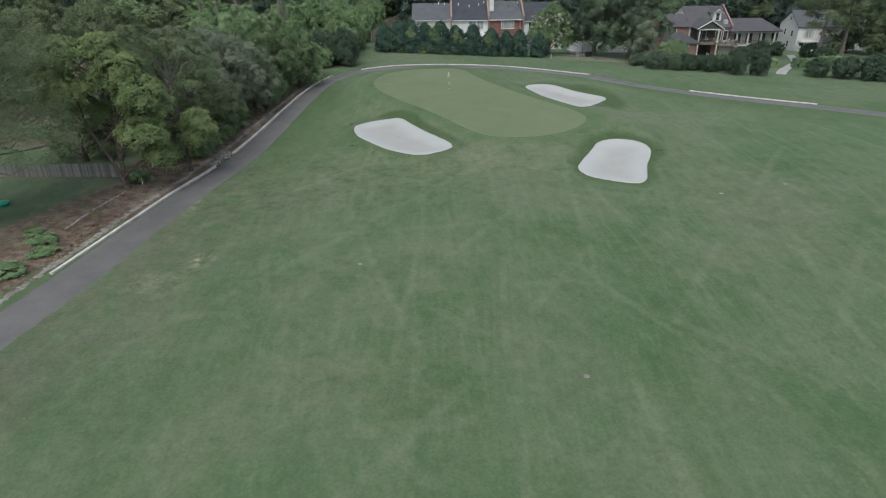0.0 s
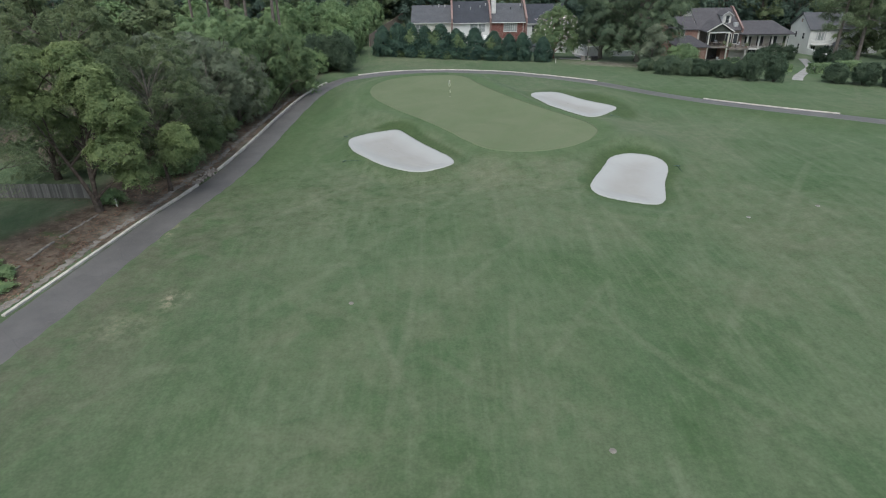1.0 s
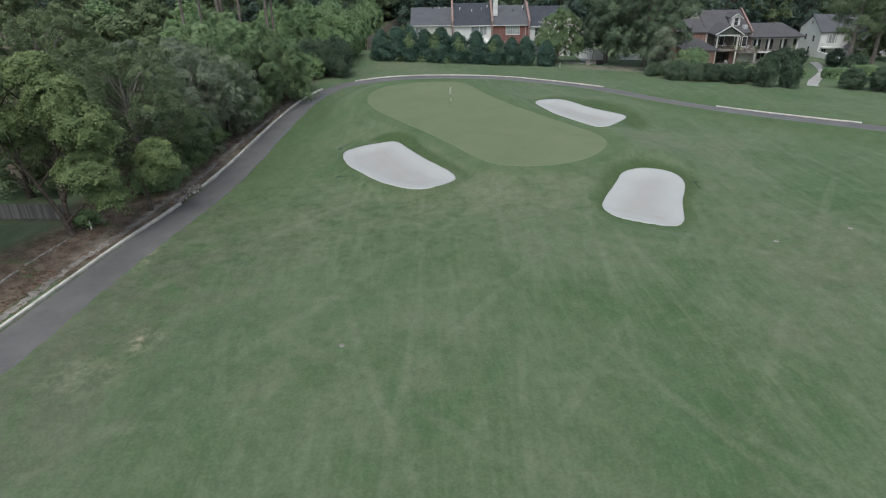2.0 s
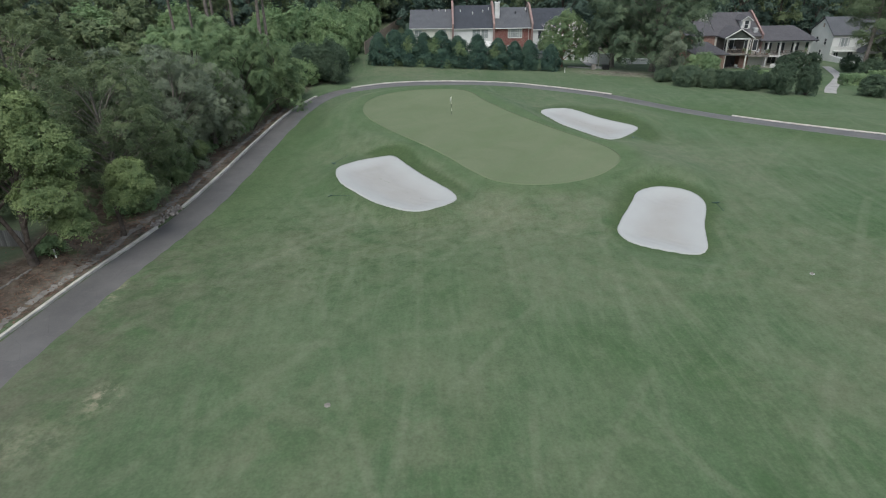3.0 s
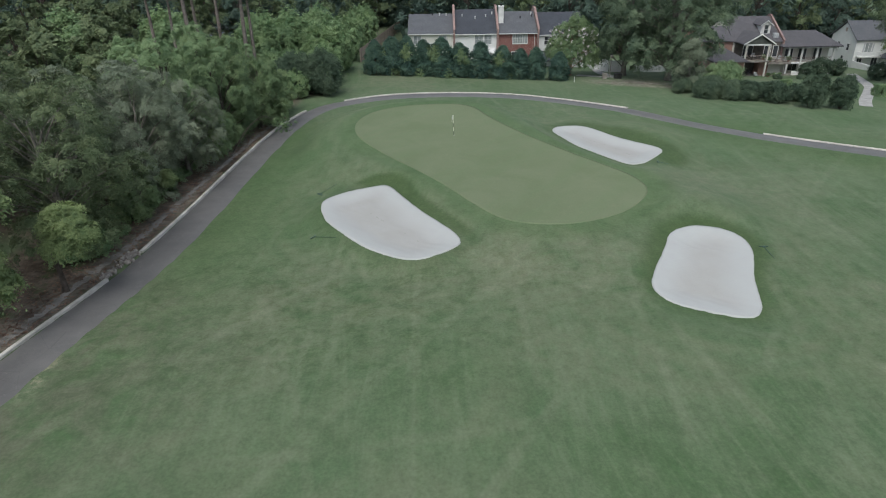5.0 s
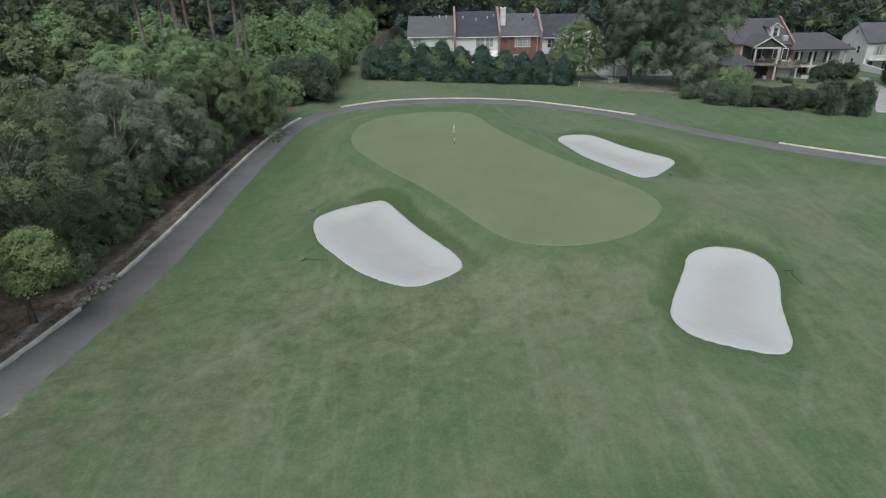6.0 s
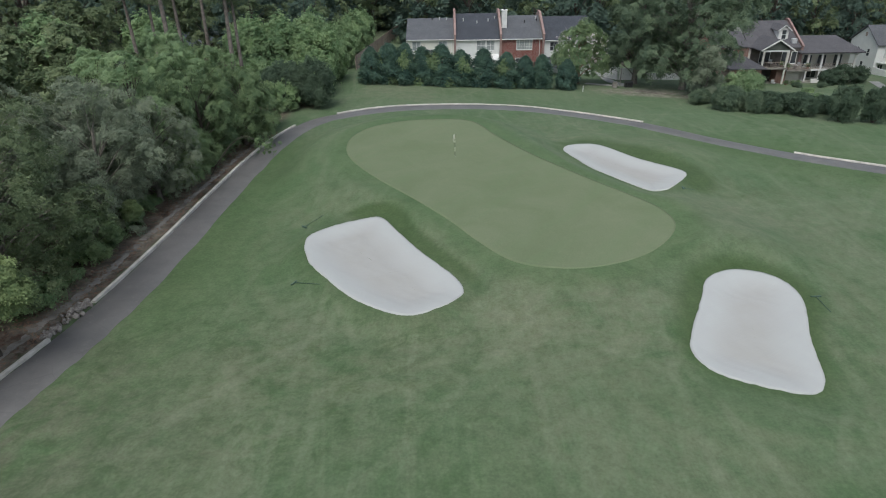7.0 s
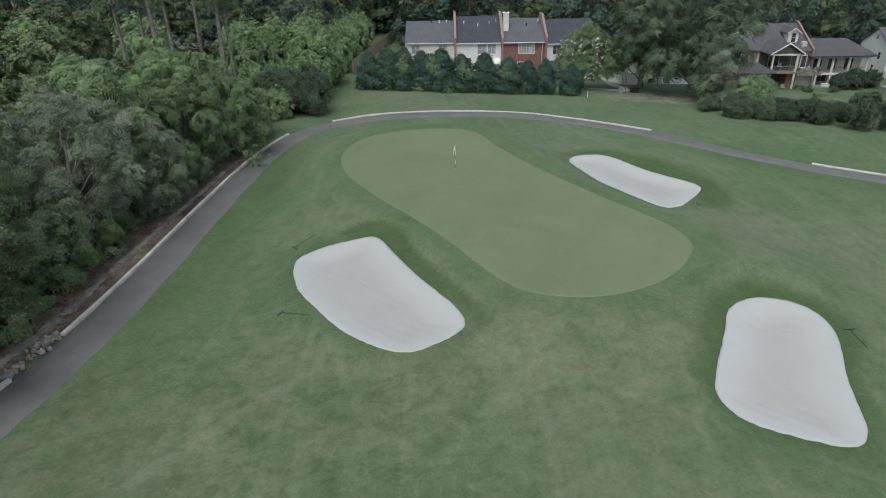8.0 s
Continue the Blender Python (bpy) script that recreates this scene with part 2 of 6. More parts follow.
GRASS, GREEN, SAND, ASPHALT = grass_material(), green_material(), sand_material(), asphalt_material()
CONCRETE = simple("kerb_concrete", (0.43, 0.41, 0.365), (0.61, 0.585, 0.53), 1.2, 0.9, 25.0, 0.3)
WALK_CONCRETE = simple("walk_concrete", (0.30, 0.295, 0.285), (0.42, 0.41, 0.395), 1.2, 0.9, 25.0, 0.3)
OLD_CONCRETE = simple("weathered_concrete", (0.170, 0.155, 0.138), (0.305, 0.285, 0.258), 0.9, 0.95, 20.0, 0.4)
STONE = simple("grey_stone", (0.17, 0.15, 0.135), (0.36, 0.33, 0.30), 2.5, 0.9, 18.0, 0.5)
BARK = simple("oak_bark", (0.060, 0.048, 0.040), (0.130, 0.108, 0.092), 3.0, 0.95, 22.0, 0.8, distance=0.03)
PALE_BARK = simple("pale_limb_bark", (0.115, 0.104, 0.090), (0.215, 0.198, 0.172), 3.0, 0.95, 22.0, 0.6, distance=0.02)
PINE_BARK = simple("pine_bark", (0.135, 0.115, 0.102), (0.240, 0.208, 0.186), 2.2, 0.95, 14.0, 0.9, distance=0.04)
MYRTLE_BARK = simple("myrtle_bark", (0.22, 0.115, 0.085), (0.34, 0.21, 0.165), 3.0, 0.8, 22.0, 0.4)
OAK_LEAF = leaf_material("oak_leaf", (0.062, 0.097, 0.047), (0.166, 0.212, 0.100))
LAWN_OAK_LEAF = leaf_material("lawn_oak_leaf", (0.054, 0.090, 0.054), (0.146, 0.200, 0.112))
VERGE_LEAF = leaf_material("verge_leaf", (0.085, 0.141, 0.067), (0.216, 0.295, 0.132))
FEATHER_LEAF = leaf_material("feathery_leaf", (0.112, 0.189, 0.090), (0.281, 0.377, 0.175))
GREY_LEAF = leaf_material("grey_green_leaf", (0.113, 0.152, 0.097), (0.234, 0.278, 0.178))
LAUREL_LEAF = leaf_material("yellow_green_leaf", (0.088, 0.138, 0.056), (0.250, 0.322, 0.134))
VINE_LEAF = leaf_material("vine_leaf", (0.105, 0.185, 0.084), (0.255, 0.348, 0.159))
DARK_LEAF = leaf_material("dark_evergreen_leaf", (0.040, 0.072, 0.042), (0.112, 0.160, 0.095))
CEDAR_LEAF = leaf_material("cedar_leaf", (0.031, 0.069, 0.052), (0.094, 0.162, 0.103))
FAR_LEAF = leaf_material("woodland_leaf", (0.038, 0.070, 0.049), (0.112, 0.162, 0.110), 0.6)
NEEDLE = leaf_material("pine_needle", (0.072, 0.110, 0.056), (0.170, 0.222, 0.112))
BLOSSOM = leaf_material("white_blossom", (0.42, 0.40, 0.38), (0.62, 0.60, 0.57), 0.0)
WHITE_SIDING = siding_material("white_siding", (0.64, 0.645, 0.63))
CREAM_SIDING = siding_material("cream_siding", (0.60, 0.585, 0.53))
WHITE_PAINT = simple("white_paint", (0.60, 0.60, 0.58), (0.74, 0.74, 0.72), 1.0, 0.6, 20.0, 0.1)
STUCCO = simple("white_stucco", (0.70, 0.70, 0.68), (0.80, 0.80, 0.78), 0.8, 0.9, 30.0, 0.3)
RED_BRICK = brick_material("red_brick", (0.170, 0.066, 0.058), (0.230, 0.098, 0.084))
PINK_BRICK = brick_material("weathered_brick", (0.235, 0.150, 0.135), (0.300, 0.205, 0.188))
TAN_BRICK = brick_material("tan_brick", (0.255, 0.145, 0.115), (0.330, 0.205, 0.170))
GREY_ROOF = shingle_material("grey_shingle", (0.092, 0.096, 0.106), (0.128, 0.132, 0.142))
DARK_ROOF = shingle_material("dark_shingle", (0.050, 0.055, 0.066), (0.076, 0.081, 0.094))
WARM_ROOF = shingle_material("warm_shingle", (0.088, 0.085, 0.092), (0.118, 0.114, 0.122))


def board_material(name, dark, light):
    """Weathered boards: each has its own tone, with grain along its length."""
    k = Nodes(name, 0.95, spec=0.15)
    c = k.mix(k.per_object(), dark, light)
    c = k.mix(k.ramp(k.noise(3.0, 5.0, 0.7, stretch=(6.0, 6.0, 0.5)), (0.4, 0.0), (0.66, 0.6)), c, tuple(v * 0.6 for v in dark))
    k.colour(c)
    k.bump(k.noise(8.0, 4.0, 0.6, stretch=(6.0, 6.0, 0.4)), 0.5, 0.01)
    return k.m


FENCE_WOOD = board_material("weathered_fence_wood", (0.150, 0.145, 0.140), (0.300, 0.292, 0.280))
BROWN_WOOD = board_material("brown_fence_wood", (0.230, 0.185, 0.155), (0.390, 0.320, 0.270))
LITTER_LEAF = leaf_material("fallen_leaf", (0.075, 0.050, 0.034), (0.210, 0.150, 0.100), 0.0)
DARK_GREEN_PLASTIC = simple("dark_green_plastic", (0.035, 0.075, 0.055), (0.060, 0.105, 0.080), 4.0, 0.5, 30.0, 0.1)
TOY_GREEN = simple("green_plastic", (0.010, 0.23, 0.14), (0.02, 0.30, 0.19), 3.0, 0.4, 30.0, 0.05)
DARK_METAL = simple("dark_metal", (0.030, 0.030, 0.032), (0.060, 0.060, 0.062), 4.0, 0.45, 30.0, 0.1, metal=0.6)
DARK_CLOTH = simple("dark_cloth", (0.025, 0.025, 0.028), (0.060, 0.058, 0.060), 4.0, 0.9, 40.0, 0.3)
PALE_CLOTH = simple("pale_cloth", (0.36, 0.37, 0.38), (0.52, 0.53, 0.54), 4.0, 0.9, 40.0, 0.3)
FLAG_CLOTH = simple("flag_cloth", (0.52, 0.52, 0.46), (0.64, 0.64, 0.57), 4.0, 0.8, 40.0, 0.1)
STICK_PAINT = simple("flagstick_paint", (0.62, 0.62, 0.48), (0.74, 0.74, 0.60), 4.0, 0.5, 40.0, 0.05)
STICK_DARK = simple("dark_stick_paint", (0.06, 0.065, 0.05), (0.10, 0.105, 0.08), 4.0, 0.5, 40.0, 0.05)
BLUE_GREY = simple("blue_grey_metal_roof", (0.11, 0.13, 0.155), (0.16, 0.185, 0.21), 0.8, 0.5, 12.0, 0.1)
CAR_PAINT = simple("silver_car_paint", (0.34, 0.35, 0.36), (0.42, 0.43, 0.44), 1.0, 0.3, 30.0, 0.02, metal=0.5)
RUBBER = simple("black_rubber", (0.015, 0.015, 0.016), (0.030, 0.030, 0.030), 5.0, 0.85, 40.0, 0.2)


def glass_material():
    k = Nodes("window_glass", 0.08, spec=0.6)
    k.colour(k.ramp(k.noise(0.7, 3.0), (0.35, (0.030, 0.034, 0.040)), (0.7, (0.085, 0.092, 0.10))))
    return k.m


GLASS = glass_material()


def curtained_material():
    k = Nodes("curtained_glass", 0.12, spec=0.6)
    k.colour(k.ramp(k.noise(0.9, 3.0, stretch=(2.0, 2.0, 0.4)), (0.35, (0.20, 0.22, 0.22)), (0.65, (0.36, 0.38, 0.38))))
    return k.m


CURTAINED = curtained_material()


# ---------------------------------------------------------------- building helpers
def smooth(a, b, v):
    t = np.clip((np.asarray(v, float) - a) / (b - a), 0.0, 1.0)
    return t * t * (3 - 2 * t)


def mesh_of(name, verts, faces, material=None, shade=False):
    me = bpy.data.meshes.new(name)
    me.from_pydata([tuple(map(float, v)) for v in verts], [], [tuple(map(int, f)) for f in faces])
    if material:
        me.materials.append(material)
    if shade:
        me.polygons.foreach_set("use_smooth", [True] * len(me.polygons))
    me.update()
    return me


def quads_mesh(name, verts, quads, material, shade=True):
    """A mesh from arrays, for large counts."""
    me = bpy.data.meshes.new(name)
    n, m = len(verts), len(quads)
    me.vertices.add(n)
    me.vertices.foreach_set("co", np.asarray(verts, np.float32).ravel())
    me.loops.add(m * 4)
    me.loops.foreach_set("vertex_index", np.asarray(quads, np.int32).ravel())
    me.polygons.add(m)
    me.polygons.foreach_set("loop_start", np.arange(0, m * 4, 4, dtype=np.int32))
    me.polygons.foreach_set("use_smooth", np.full(m, shade))
    me.materials.append(material)
    me.update(calc_edges=True)
    return me


def tris_mesh(name, verts, tris, material):
    me = bpy.data.meshes.new(name)
    n, m = len(verts), len(tris)
    me.vertices.add(n)
    me.vertices.foreach_set("co", np.asarray(verts, np.float32).ravel())
    me.loops.add(m * 3)
    me.loops.foreach_set("vertex_index", np.asarray(tris, np.int32).ravel())
    me.polygons.add(m)
    me.polygons.foreach_set("loop_start", np.arange(0, m * 3, 3, dtype=np.int32))
    me.materials.append(material)
    me.update(calc_edges=True)
    return me


def empty(name, m, label="", category="", group="", kind=""):
    ob = new(name)
    ob.empty_display_size = 0.3
    ob.matrix_basis = m
    return tagged(ob, label, category, group, kind)


def child(name, me, parent, label="", m=None):
    ob = new(name, me)
    ob.parent = parent
    if m is not None:
        ob.matrix_basis = m
    return tagged(ob, label)


def part(name, bm, material, parent, label="", shade=False):
    """Links a bmesh as one mesh object under a thing or a part."""
    bmesh.ops.recalc_face_normals(bm, faces=bm.faces[:])
    me = bpy.data.meshes.new(name)
    bm.to_mesh(me)
    bm.free()
    me.materials.append(material)
    if shade:
        me.polygons.foreach_set("use_smooth", [True] * len(me.polygons))
    return child(name, me, parent, label)


def box(bm, x0, x1, y0, y1, z0, z1, bevel=0.0):
    made = bmesh.ops.create_cube(bm, size=1.0, matrix=Matrix.LocRotScale(((x0 + x1) / 2, (y0 + y1) / 2, (z0 + z1) / 2), None, (x1 - x0, y1 - y0, z1 - z0)))
    if bevel:
        edges = list({e for v in made["verts"] for e in v.link_edges})
        bmesh.ops.bevel(bm, geom=edges, offset=bevel, segments=1, affect="EDGES")
    return bm


def boxed(*args, bevel=0.0):
    return box(bmesh.new(), *args, bevel=bevel)


def prism(bm, profile, axis, a, b):
    """A closed profile pushed along x or y, from a to b."""
    put = (lambda u, w, s: (s, u, w)) if axis == "x" else (lambda u, w, s: (u, s, w))
    ends = [[bm.verts.new(put(u, w, s)) for u, w in profile] for s in (a, b)]
    n = len(profile)
    bm.faces.new(ends[0])
    bm.faces.new(ends[1][::-1])
    for i in range(n):
        j = (i + 1) % n
        bm.faces.new((ends[0][j], ends[0][i], ends[1][i], ends[1][j]))
    return bm


def rod(bm, a, b, r0, r1=None, sides=8):
    """A tapered round bar from a to b."""
    a, b = Vector(a), Vector(b)
    turn = (b - a).to_track_quat("Z", "Y").to_matrix().to_4x4()
    bmesh.ops.create_cone(bm, cap_ends=True, segments=sides, radius1=r0, radius2=r0 if r1 is None else r1,
                          depth=(b - a).length, matrix=Matrix.Translation((a + b) / 2) @ turn)
    return bm


def spline(points, steps, closed=False):
    """Catmull-Rom through the points."""
    p = np.array(points, float)
    n = len(p)
    out = []
    for i in range(n if closed else n - 1):
        at = (lambda k: p[k % n]) if closed else (lambda k: p[min(max(k, 0), n - 1)])
        a, b, c, d = at(i - 1), at(i), at(i + 1), at(i + 2)
        for s in np.arange(steps) / steps:
            out.append(0.5 * (2 * b + (c - a) * s + (2 * a - 5 * b + 4 * c - d) * s * s + (3 * b - a - 3 * c + d) * s ** 3))
    if not closed:
        out.append(p[-1])
    return np.array(out)


def distance_to(line, x, y, closed=True, reach=14.0):
    """Distance from points to a line of segments, within its reach; inside a closed one it is negative."""
    shape = np.shape(x)
    q = np.stack([np.ravel(x), np.ravel(y)], 1).astype(float)
    line = np.asarray(line, float)[:, :2]
    a = line if closed else line[:-1]
    b = np.roll(line, -1, 0) if closed else line[1:]
    d = b - a
    dd = np.maximum((d * d).sum(1), 1e-9)
    out = np.full(len(q), 60.0)
    near = np.flatnonzero(np.all((q > line.min(0) - reach) & (q < line.max(0) + reach), axis=1))
    for k in range(0, len(near), 4000):
        i = near[k:k + 4000]
        rx, ry = q[i, 0][:, None] - a[None, :, 0], q[i, 1][:, None] - a[None, :, 1]
        s = np.clip((rx * d[:, 0] + ry * d[:, 1]) / dd, 0, 1)
        best = np.sqrt(((rx - s * d[:, 0]) ** 2 + (ry - s * d[:, 1]) ** 2).min(1))
        if closed:
            over = (a[None, :, 1] > q[i, 1][:, None]) != (b[None, :, 1] > q[i, 1][:, None])
            at = a[None, :, 0] + ry / np.where(np.abs(d[:, 1]) > 1e-9, d[:, 1], 1e-9) * d[:, 0]
            inside = (over & (q[i, 0][:, None] < at)).sum(1) % 2 == 1
            best = np.where(inside, -best, best)
        out[i] = best
    return out.reshape(shape)


# ---------------------------------------------------------------- plan: outlines of green, bunkers and path
GREEN_LINE = spline([(-9.8, 89.4), (-9.6, 93.2), (-7.9, 96.4), (-4.4, 98.3), (0.9, 98.5), (3.6, 96.9), (5.3, 92.8), (8.4, 86.9), (12.2, 81.1), (14.9, 77.4),
                     (16.8, 74.4), (17.0, 71.4), (14.6, 68.1), (11.4, 66.1), (8.0, 65.4), (4.6, 66.3), (2.2, 69.4), (0.4, 72.5), (-2.2, 76.3), (-6.0, 81.3), (-8.7, 85.7)], 5, True)
BUNKER_LINES = [
    spline([(-10.3, 70.2), (-10.1, 71.8), (-8.5, 73.4), (-7.0, 74.3), (-5.5, 74.9), (-4.7, 74.2), (-4.0, 72.8), (-2.3, 69.5), (-0.7, 66.9), (0.6, 64.7), (1.0, 63.0),
            (0.2, 61.9), (-0.8, 61.1), (-2.0, 60.5), (-3.2, 60.7), (-4.7, 61.6), (-6.2, 62.9), (-7.9, 65.1), (-9.3, 67.1), (-9.9, 68.6)], 5, True),
    spline([(13.3, 57.6), (13.9, 59.2), (14.8, 60.9), (15.9, 63.0), (16.4, 64.1), (17.3, 65.1), (18.8, 65.8), (20.4, 65.6), (21.4, 64.9), (21.9, 63.9), (21.9, 62.5),
            (21.4, 61.0), (20.4, 58.6), (19.8, 56.6), (19.4, 55.3), (18.7, 54.4), (17.8, 54.2), (16.7, 54.5), (15.6, 54.9), (14.5, 55.4), (13.6, 56.3)], 5, True),
    spline([(12.3, 91.4), (12.9, 92.8), (14.2, 93.3), (15.8, 93.2), (17.0, 91.9), (18.8, 88.6), (20.0, 87.1), (21.9, 84.9), (22.2, 83.6), (21.4, 82.3), (20.3, 81.0),
            (19.2, 79.9), (18.3, 79.6), (17.6, 79.8), (16.6, 81.2), (15.3, 83.4), (13.9, 86.0), (13.0, 88.8)], 5, True)]
SAND_PLANES = [lambda x, y: -2.14 + 0 * x,
               lambda x, y: -2.70 - 0.027 * (x - 13.95) + 0.0675 * (y - 59.05),
               lambda x, y: -2.12 + 0 * x]
BANK_RUNS = (1.75, 2.2, 2.62)
PATH_LEFT = spline([(-30, 8), (-28.6, 24), (-26.7, 36.8), (-25.6, 44), (-24.4, 51.8), (-22.9, 59.4), (-22.25, 65), (-21.7, 73), (-21.2, 84), (-20.4, 95), (-19.0, 102.5), (-16.9, 107.8),
                    (-14, 110.5), (-8, 114.1), (1.5, 116.2), (10, 115.9), (17, 112.3), (24.7, 105.5), (31, 98.3), (36.9, 92.6), (44, 87.4), (50.7, 83), (57, 78.3), (75, 66), (110, 40)], 8)
PATH_RIGHT = spline([(-27, 8), (-25.4, 24), (-23.2, 36.6), (-22.4, 44.4), (-21.4, 51.4), (-20.1, 58.8), (-19.3, 65), (-18.95, 73), (-18.6, 84), (-17.9, 95), (-16.8, 101.6), (-15.2, 105.8),
                     (-12.8, 108.5), (-7.1, 111.5), (1.2, 113.3), (9.1, 112.7), (16.1, 109.4), (23.6, 102.9), (29.9, 96.1), (35.7, 90.5), (42.7, 85.1), (49.1, 80.4), (55.3, 75.8), (73.1, 63.6), (108.2, 37.8)], 8)
PATH_MIDDLE = (PATH_LEFT + PATH_RIGHT) / 2


def lie(x, y):
    """The broad fall of the land."""
    x, y = np.asarray(x, float), np.asarray(y, float)
    left = np.clip(-23.25 - x, 0, 18.6)
    bank = 0.05 * np.clip(-23.6 - x, 0, 8) * smooth(-122, -104, -y)
    return (-2.79 - 0.012 * np.clip(x, -4.65, 56) * smooth(65, 102, y) - 0.05 * np.clip(y - 104, 0, 60) * smooth(-17, 20, x)
            - 0.05 * np.clip(y - 112, 0, 50) * smooth(42, 60, x) - 0.03 * np.clip(y - 128, 0, 40) * smooth(10, 30, x) * smooth(-60, -42, -x)
            - 0.02 * left * (1 - smooth(-122, -104, -y)) + bank)


def swell(x, y):
    return 0.16 * np.sin(x * 0.11 + 0.7) * np.sin(y * 0.09 + 1.1) + 0.10 * np.sin(x * 0.23 - y * 0.17 + 2.0)


def green_height(x, y):
    return -1.07 + 0.04 * (np.asarray(y, float) - 86.5) + 0.06 * np.sin(np.asarray(x, float) * 0.25 + y * 0.2)


def height(x, y, cut=True, dug=True):
    """The ground's height; under green, sand and path it lies a little lower, where cut."""
    x, y = np.asarray(x, float), np.asarray(y, float)
    h = lie(x, y) + swell(x, y) * smooth(14, 40, np.hypot(x + 20, 0) * 1.0) * smooth(-125, -100, -y)
    dg = distance_to(GREEN_LINE, x, y)
    h = h + (green_height(x, y) - h) * (1 - smooth(0.8, 9.5, dg))
    # mound behind the far bunker, and the shoulder between green and near bunker
    outside = smooth(0.3, 2.5, dg)
    h = h + outside * 1.55 * np.exp(-(((x - 22.2) / 5.0) ** 2 + ((y - 90.5) / 6.0) ** 2)) + outside * 0.5 * np.exp(-(((x - 16.5) / 3.0) ** 2 + ((y - 97) / 3.0) ** 2))
    h = h + outside * 0.75 * np.exp(-(((x - 21.0) / 4.0) ** 2 + ((y - 69.0) / 3.2) ** 2)) + outside * 0.35 * np.exp(-(((x + 5.5) / 4.0) ** 2 + ((y - 78.5) / 2.5) ** 2))
    for line, plane, run_up in zip(BUNKER_LINES, SAND_PLANES, BANK_RUNS) if dug else ():
        d = distance_to(line, x, y)
        h = h + (plane(x, y) - 0.02 - h) * (1 - np.clip((d - 0.28) / run_up, 0, 1) ** 0.85)
        if cut:
            h = h - 0.12 * smooth(0.0, 0.4, -d) - 0.65 * smooth(0.5, 1.0, -d)
    dp = distance_to(PATH_MIDDLE, x, y, False)
    h = h + (lie(x, y) - h) * (1 - smooth(1.6, 6.0, dp))
    if cut:
        h = h - 0.10 * (1 - smooth(1.35, 1.6, dp)) - 0.07 * smooth(0.05, 0.5, -dg)
    return h


def top(x, y):
    return float(height(np.array([x]), np.array([y]), False)[0])


# ---------------------------------------------------------------- ground
def ground():
    far = lambda a, b: a + (b - a) * np.linspace(0, 1, 26)[1:] ** 2.6
    xs = np.concatenate([far(-48.0, -1600)[::-1], np.arange(-48, 62.01, 0.35), far(62.0, 1600)])
    ys = np.concatenate([far(8.0, -1500)[::-1], np.arange(8, 126.01, 0.35), far(126.0, 1800)])
    gx, gy = np.meshgrid(xs, ys)
    gz = height(gx, gy)
    nx, ny = len(xs), len(ys)
    i = np.arange(nx * ny).reshape(ny, nx)
    q = np.stack([i[:-1, :-1], i[:-1, 1:], i[1:, 1:], i[1:, :-1]], -1).reshape(-1, 4)
    me = quads_mesh("ground", np.stack([gx, gy, gz], -1).reshape(-1, 3), q, GRASS)
    x, y = gx.ravel(), gy.ravel()
    bank, lip, rounds = np.zeros_like(x), np.zeros_like(x), np.zeros_like(x)
    h0 = height(x, y, False, False)
    for line, plane, depth, soft_edge, gate in zip(BUNKER_LINES, SAND_PLANES, (1.6, 2.1, 3.4), (0.5, 1.5, 1.8), (0.15, -0.30, -0.1)):
        d = distance_to(line, x, y)
        rising = h0 - plane(x, y) + 0.10 * np.sin(x * 0.8 + y * 0.5)
        uphill = smooth(gate - 0.35, gate + 0.15, rising)
        if soft_edge < 1:
            # the bank is broader at the far end and has a pale worn crest
            depth = depth + 0.3 * smooth(72, 76, y)
            lip = np.maximum(lip, 0.8 * np.exp(-(((d - depth - 0.2) / 0.35) ** 2)) * smooth(0.2, 0.7, rising))
        elif soft_edge > 1.7:
            uphill = smooth(-1.0, 1.2, (x - 17.2) * 0.81 + (y - 86.5) * 0.59)
        else:
            depth = depth * (0.55 + 0.45 * smooth(56, 64, y))
        bank = np.maximum(bank, (1 - smooth(depth - soft_edge, depth, d)) * uphill * 0.88)
        bank = np.maximum(bank, 0.38 * (1 - smooth(0.3, 1.5, d)))
        rounds = np.maximum(rounds, (0.5 + 0.5 * np.sin(d * 3.6 + 0.4 * np.sin(x * 0.4))) * smooth(1.6, 3.0, d) * (1 - smooth(4.5, 8.0, d)))
    dg = distance_to(GREEN_LINE, x, y)
    verge = (1 - smooth(1.0, 3.2, dg)) * 0.8
    rounds = np.maximum(rounds, (0.5 + 0.5 * np.sin(dg * 3.2)) * smooth(0.8, 1.6, dg) * (1 - smooth(4.0, 7.5, dg)) * 0.8) * (1 - bank)
    beyond = smooth(-2, 6, distance_to(PATH_MIDDLE, x, y, False)) * smooth(98, 112, y)
    dl = distance_to(PATH_LEFT, x, y, False)
    left_of_path = (x < np.interp(y, PATH_LEFT[:100, 1], PATH_LEFT[:100, 0])) & (y < 113)
    xo, yo = x / 0.935, 5.2 + (y - 5.2) / 0.935
    yard = smooth(-1.5, 1.5, 0.45 * (yo - 47.5) - (xo + 37.5)) * smooth(32, 36, yo) * (1 - smooth(58.4, 59.0, yo))
    litter = np.where(left_of_path | ((x < -17) & (y < 125) & (y > 106)), smooth(0.25, 0.5, dl) * (1 - yard), 0.0)
    yard = np.maximum(yard, smooth(32.5, 34.5, -xo) * smooth(58.6, 59.4, yo) * (1 - smooth(68, 72, yo)))
    litter = litter * (1 - yard)
    litter = np.maximum(litter, smooth(171, 174, y) * (1 - smooth(182, 190, y)))
    litter = np.maximum(litter, smooth(26, 29, -x) * smooth(112, 116, y) * (1 - smooth(146, 150, y)))
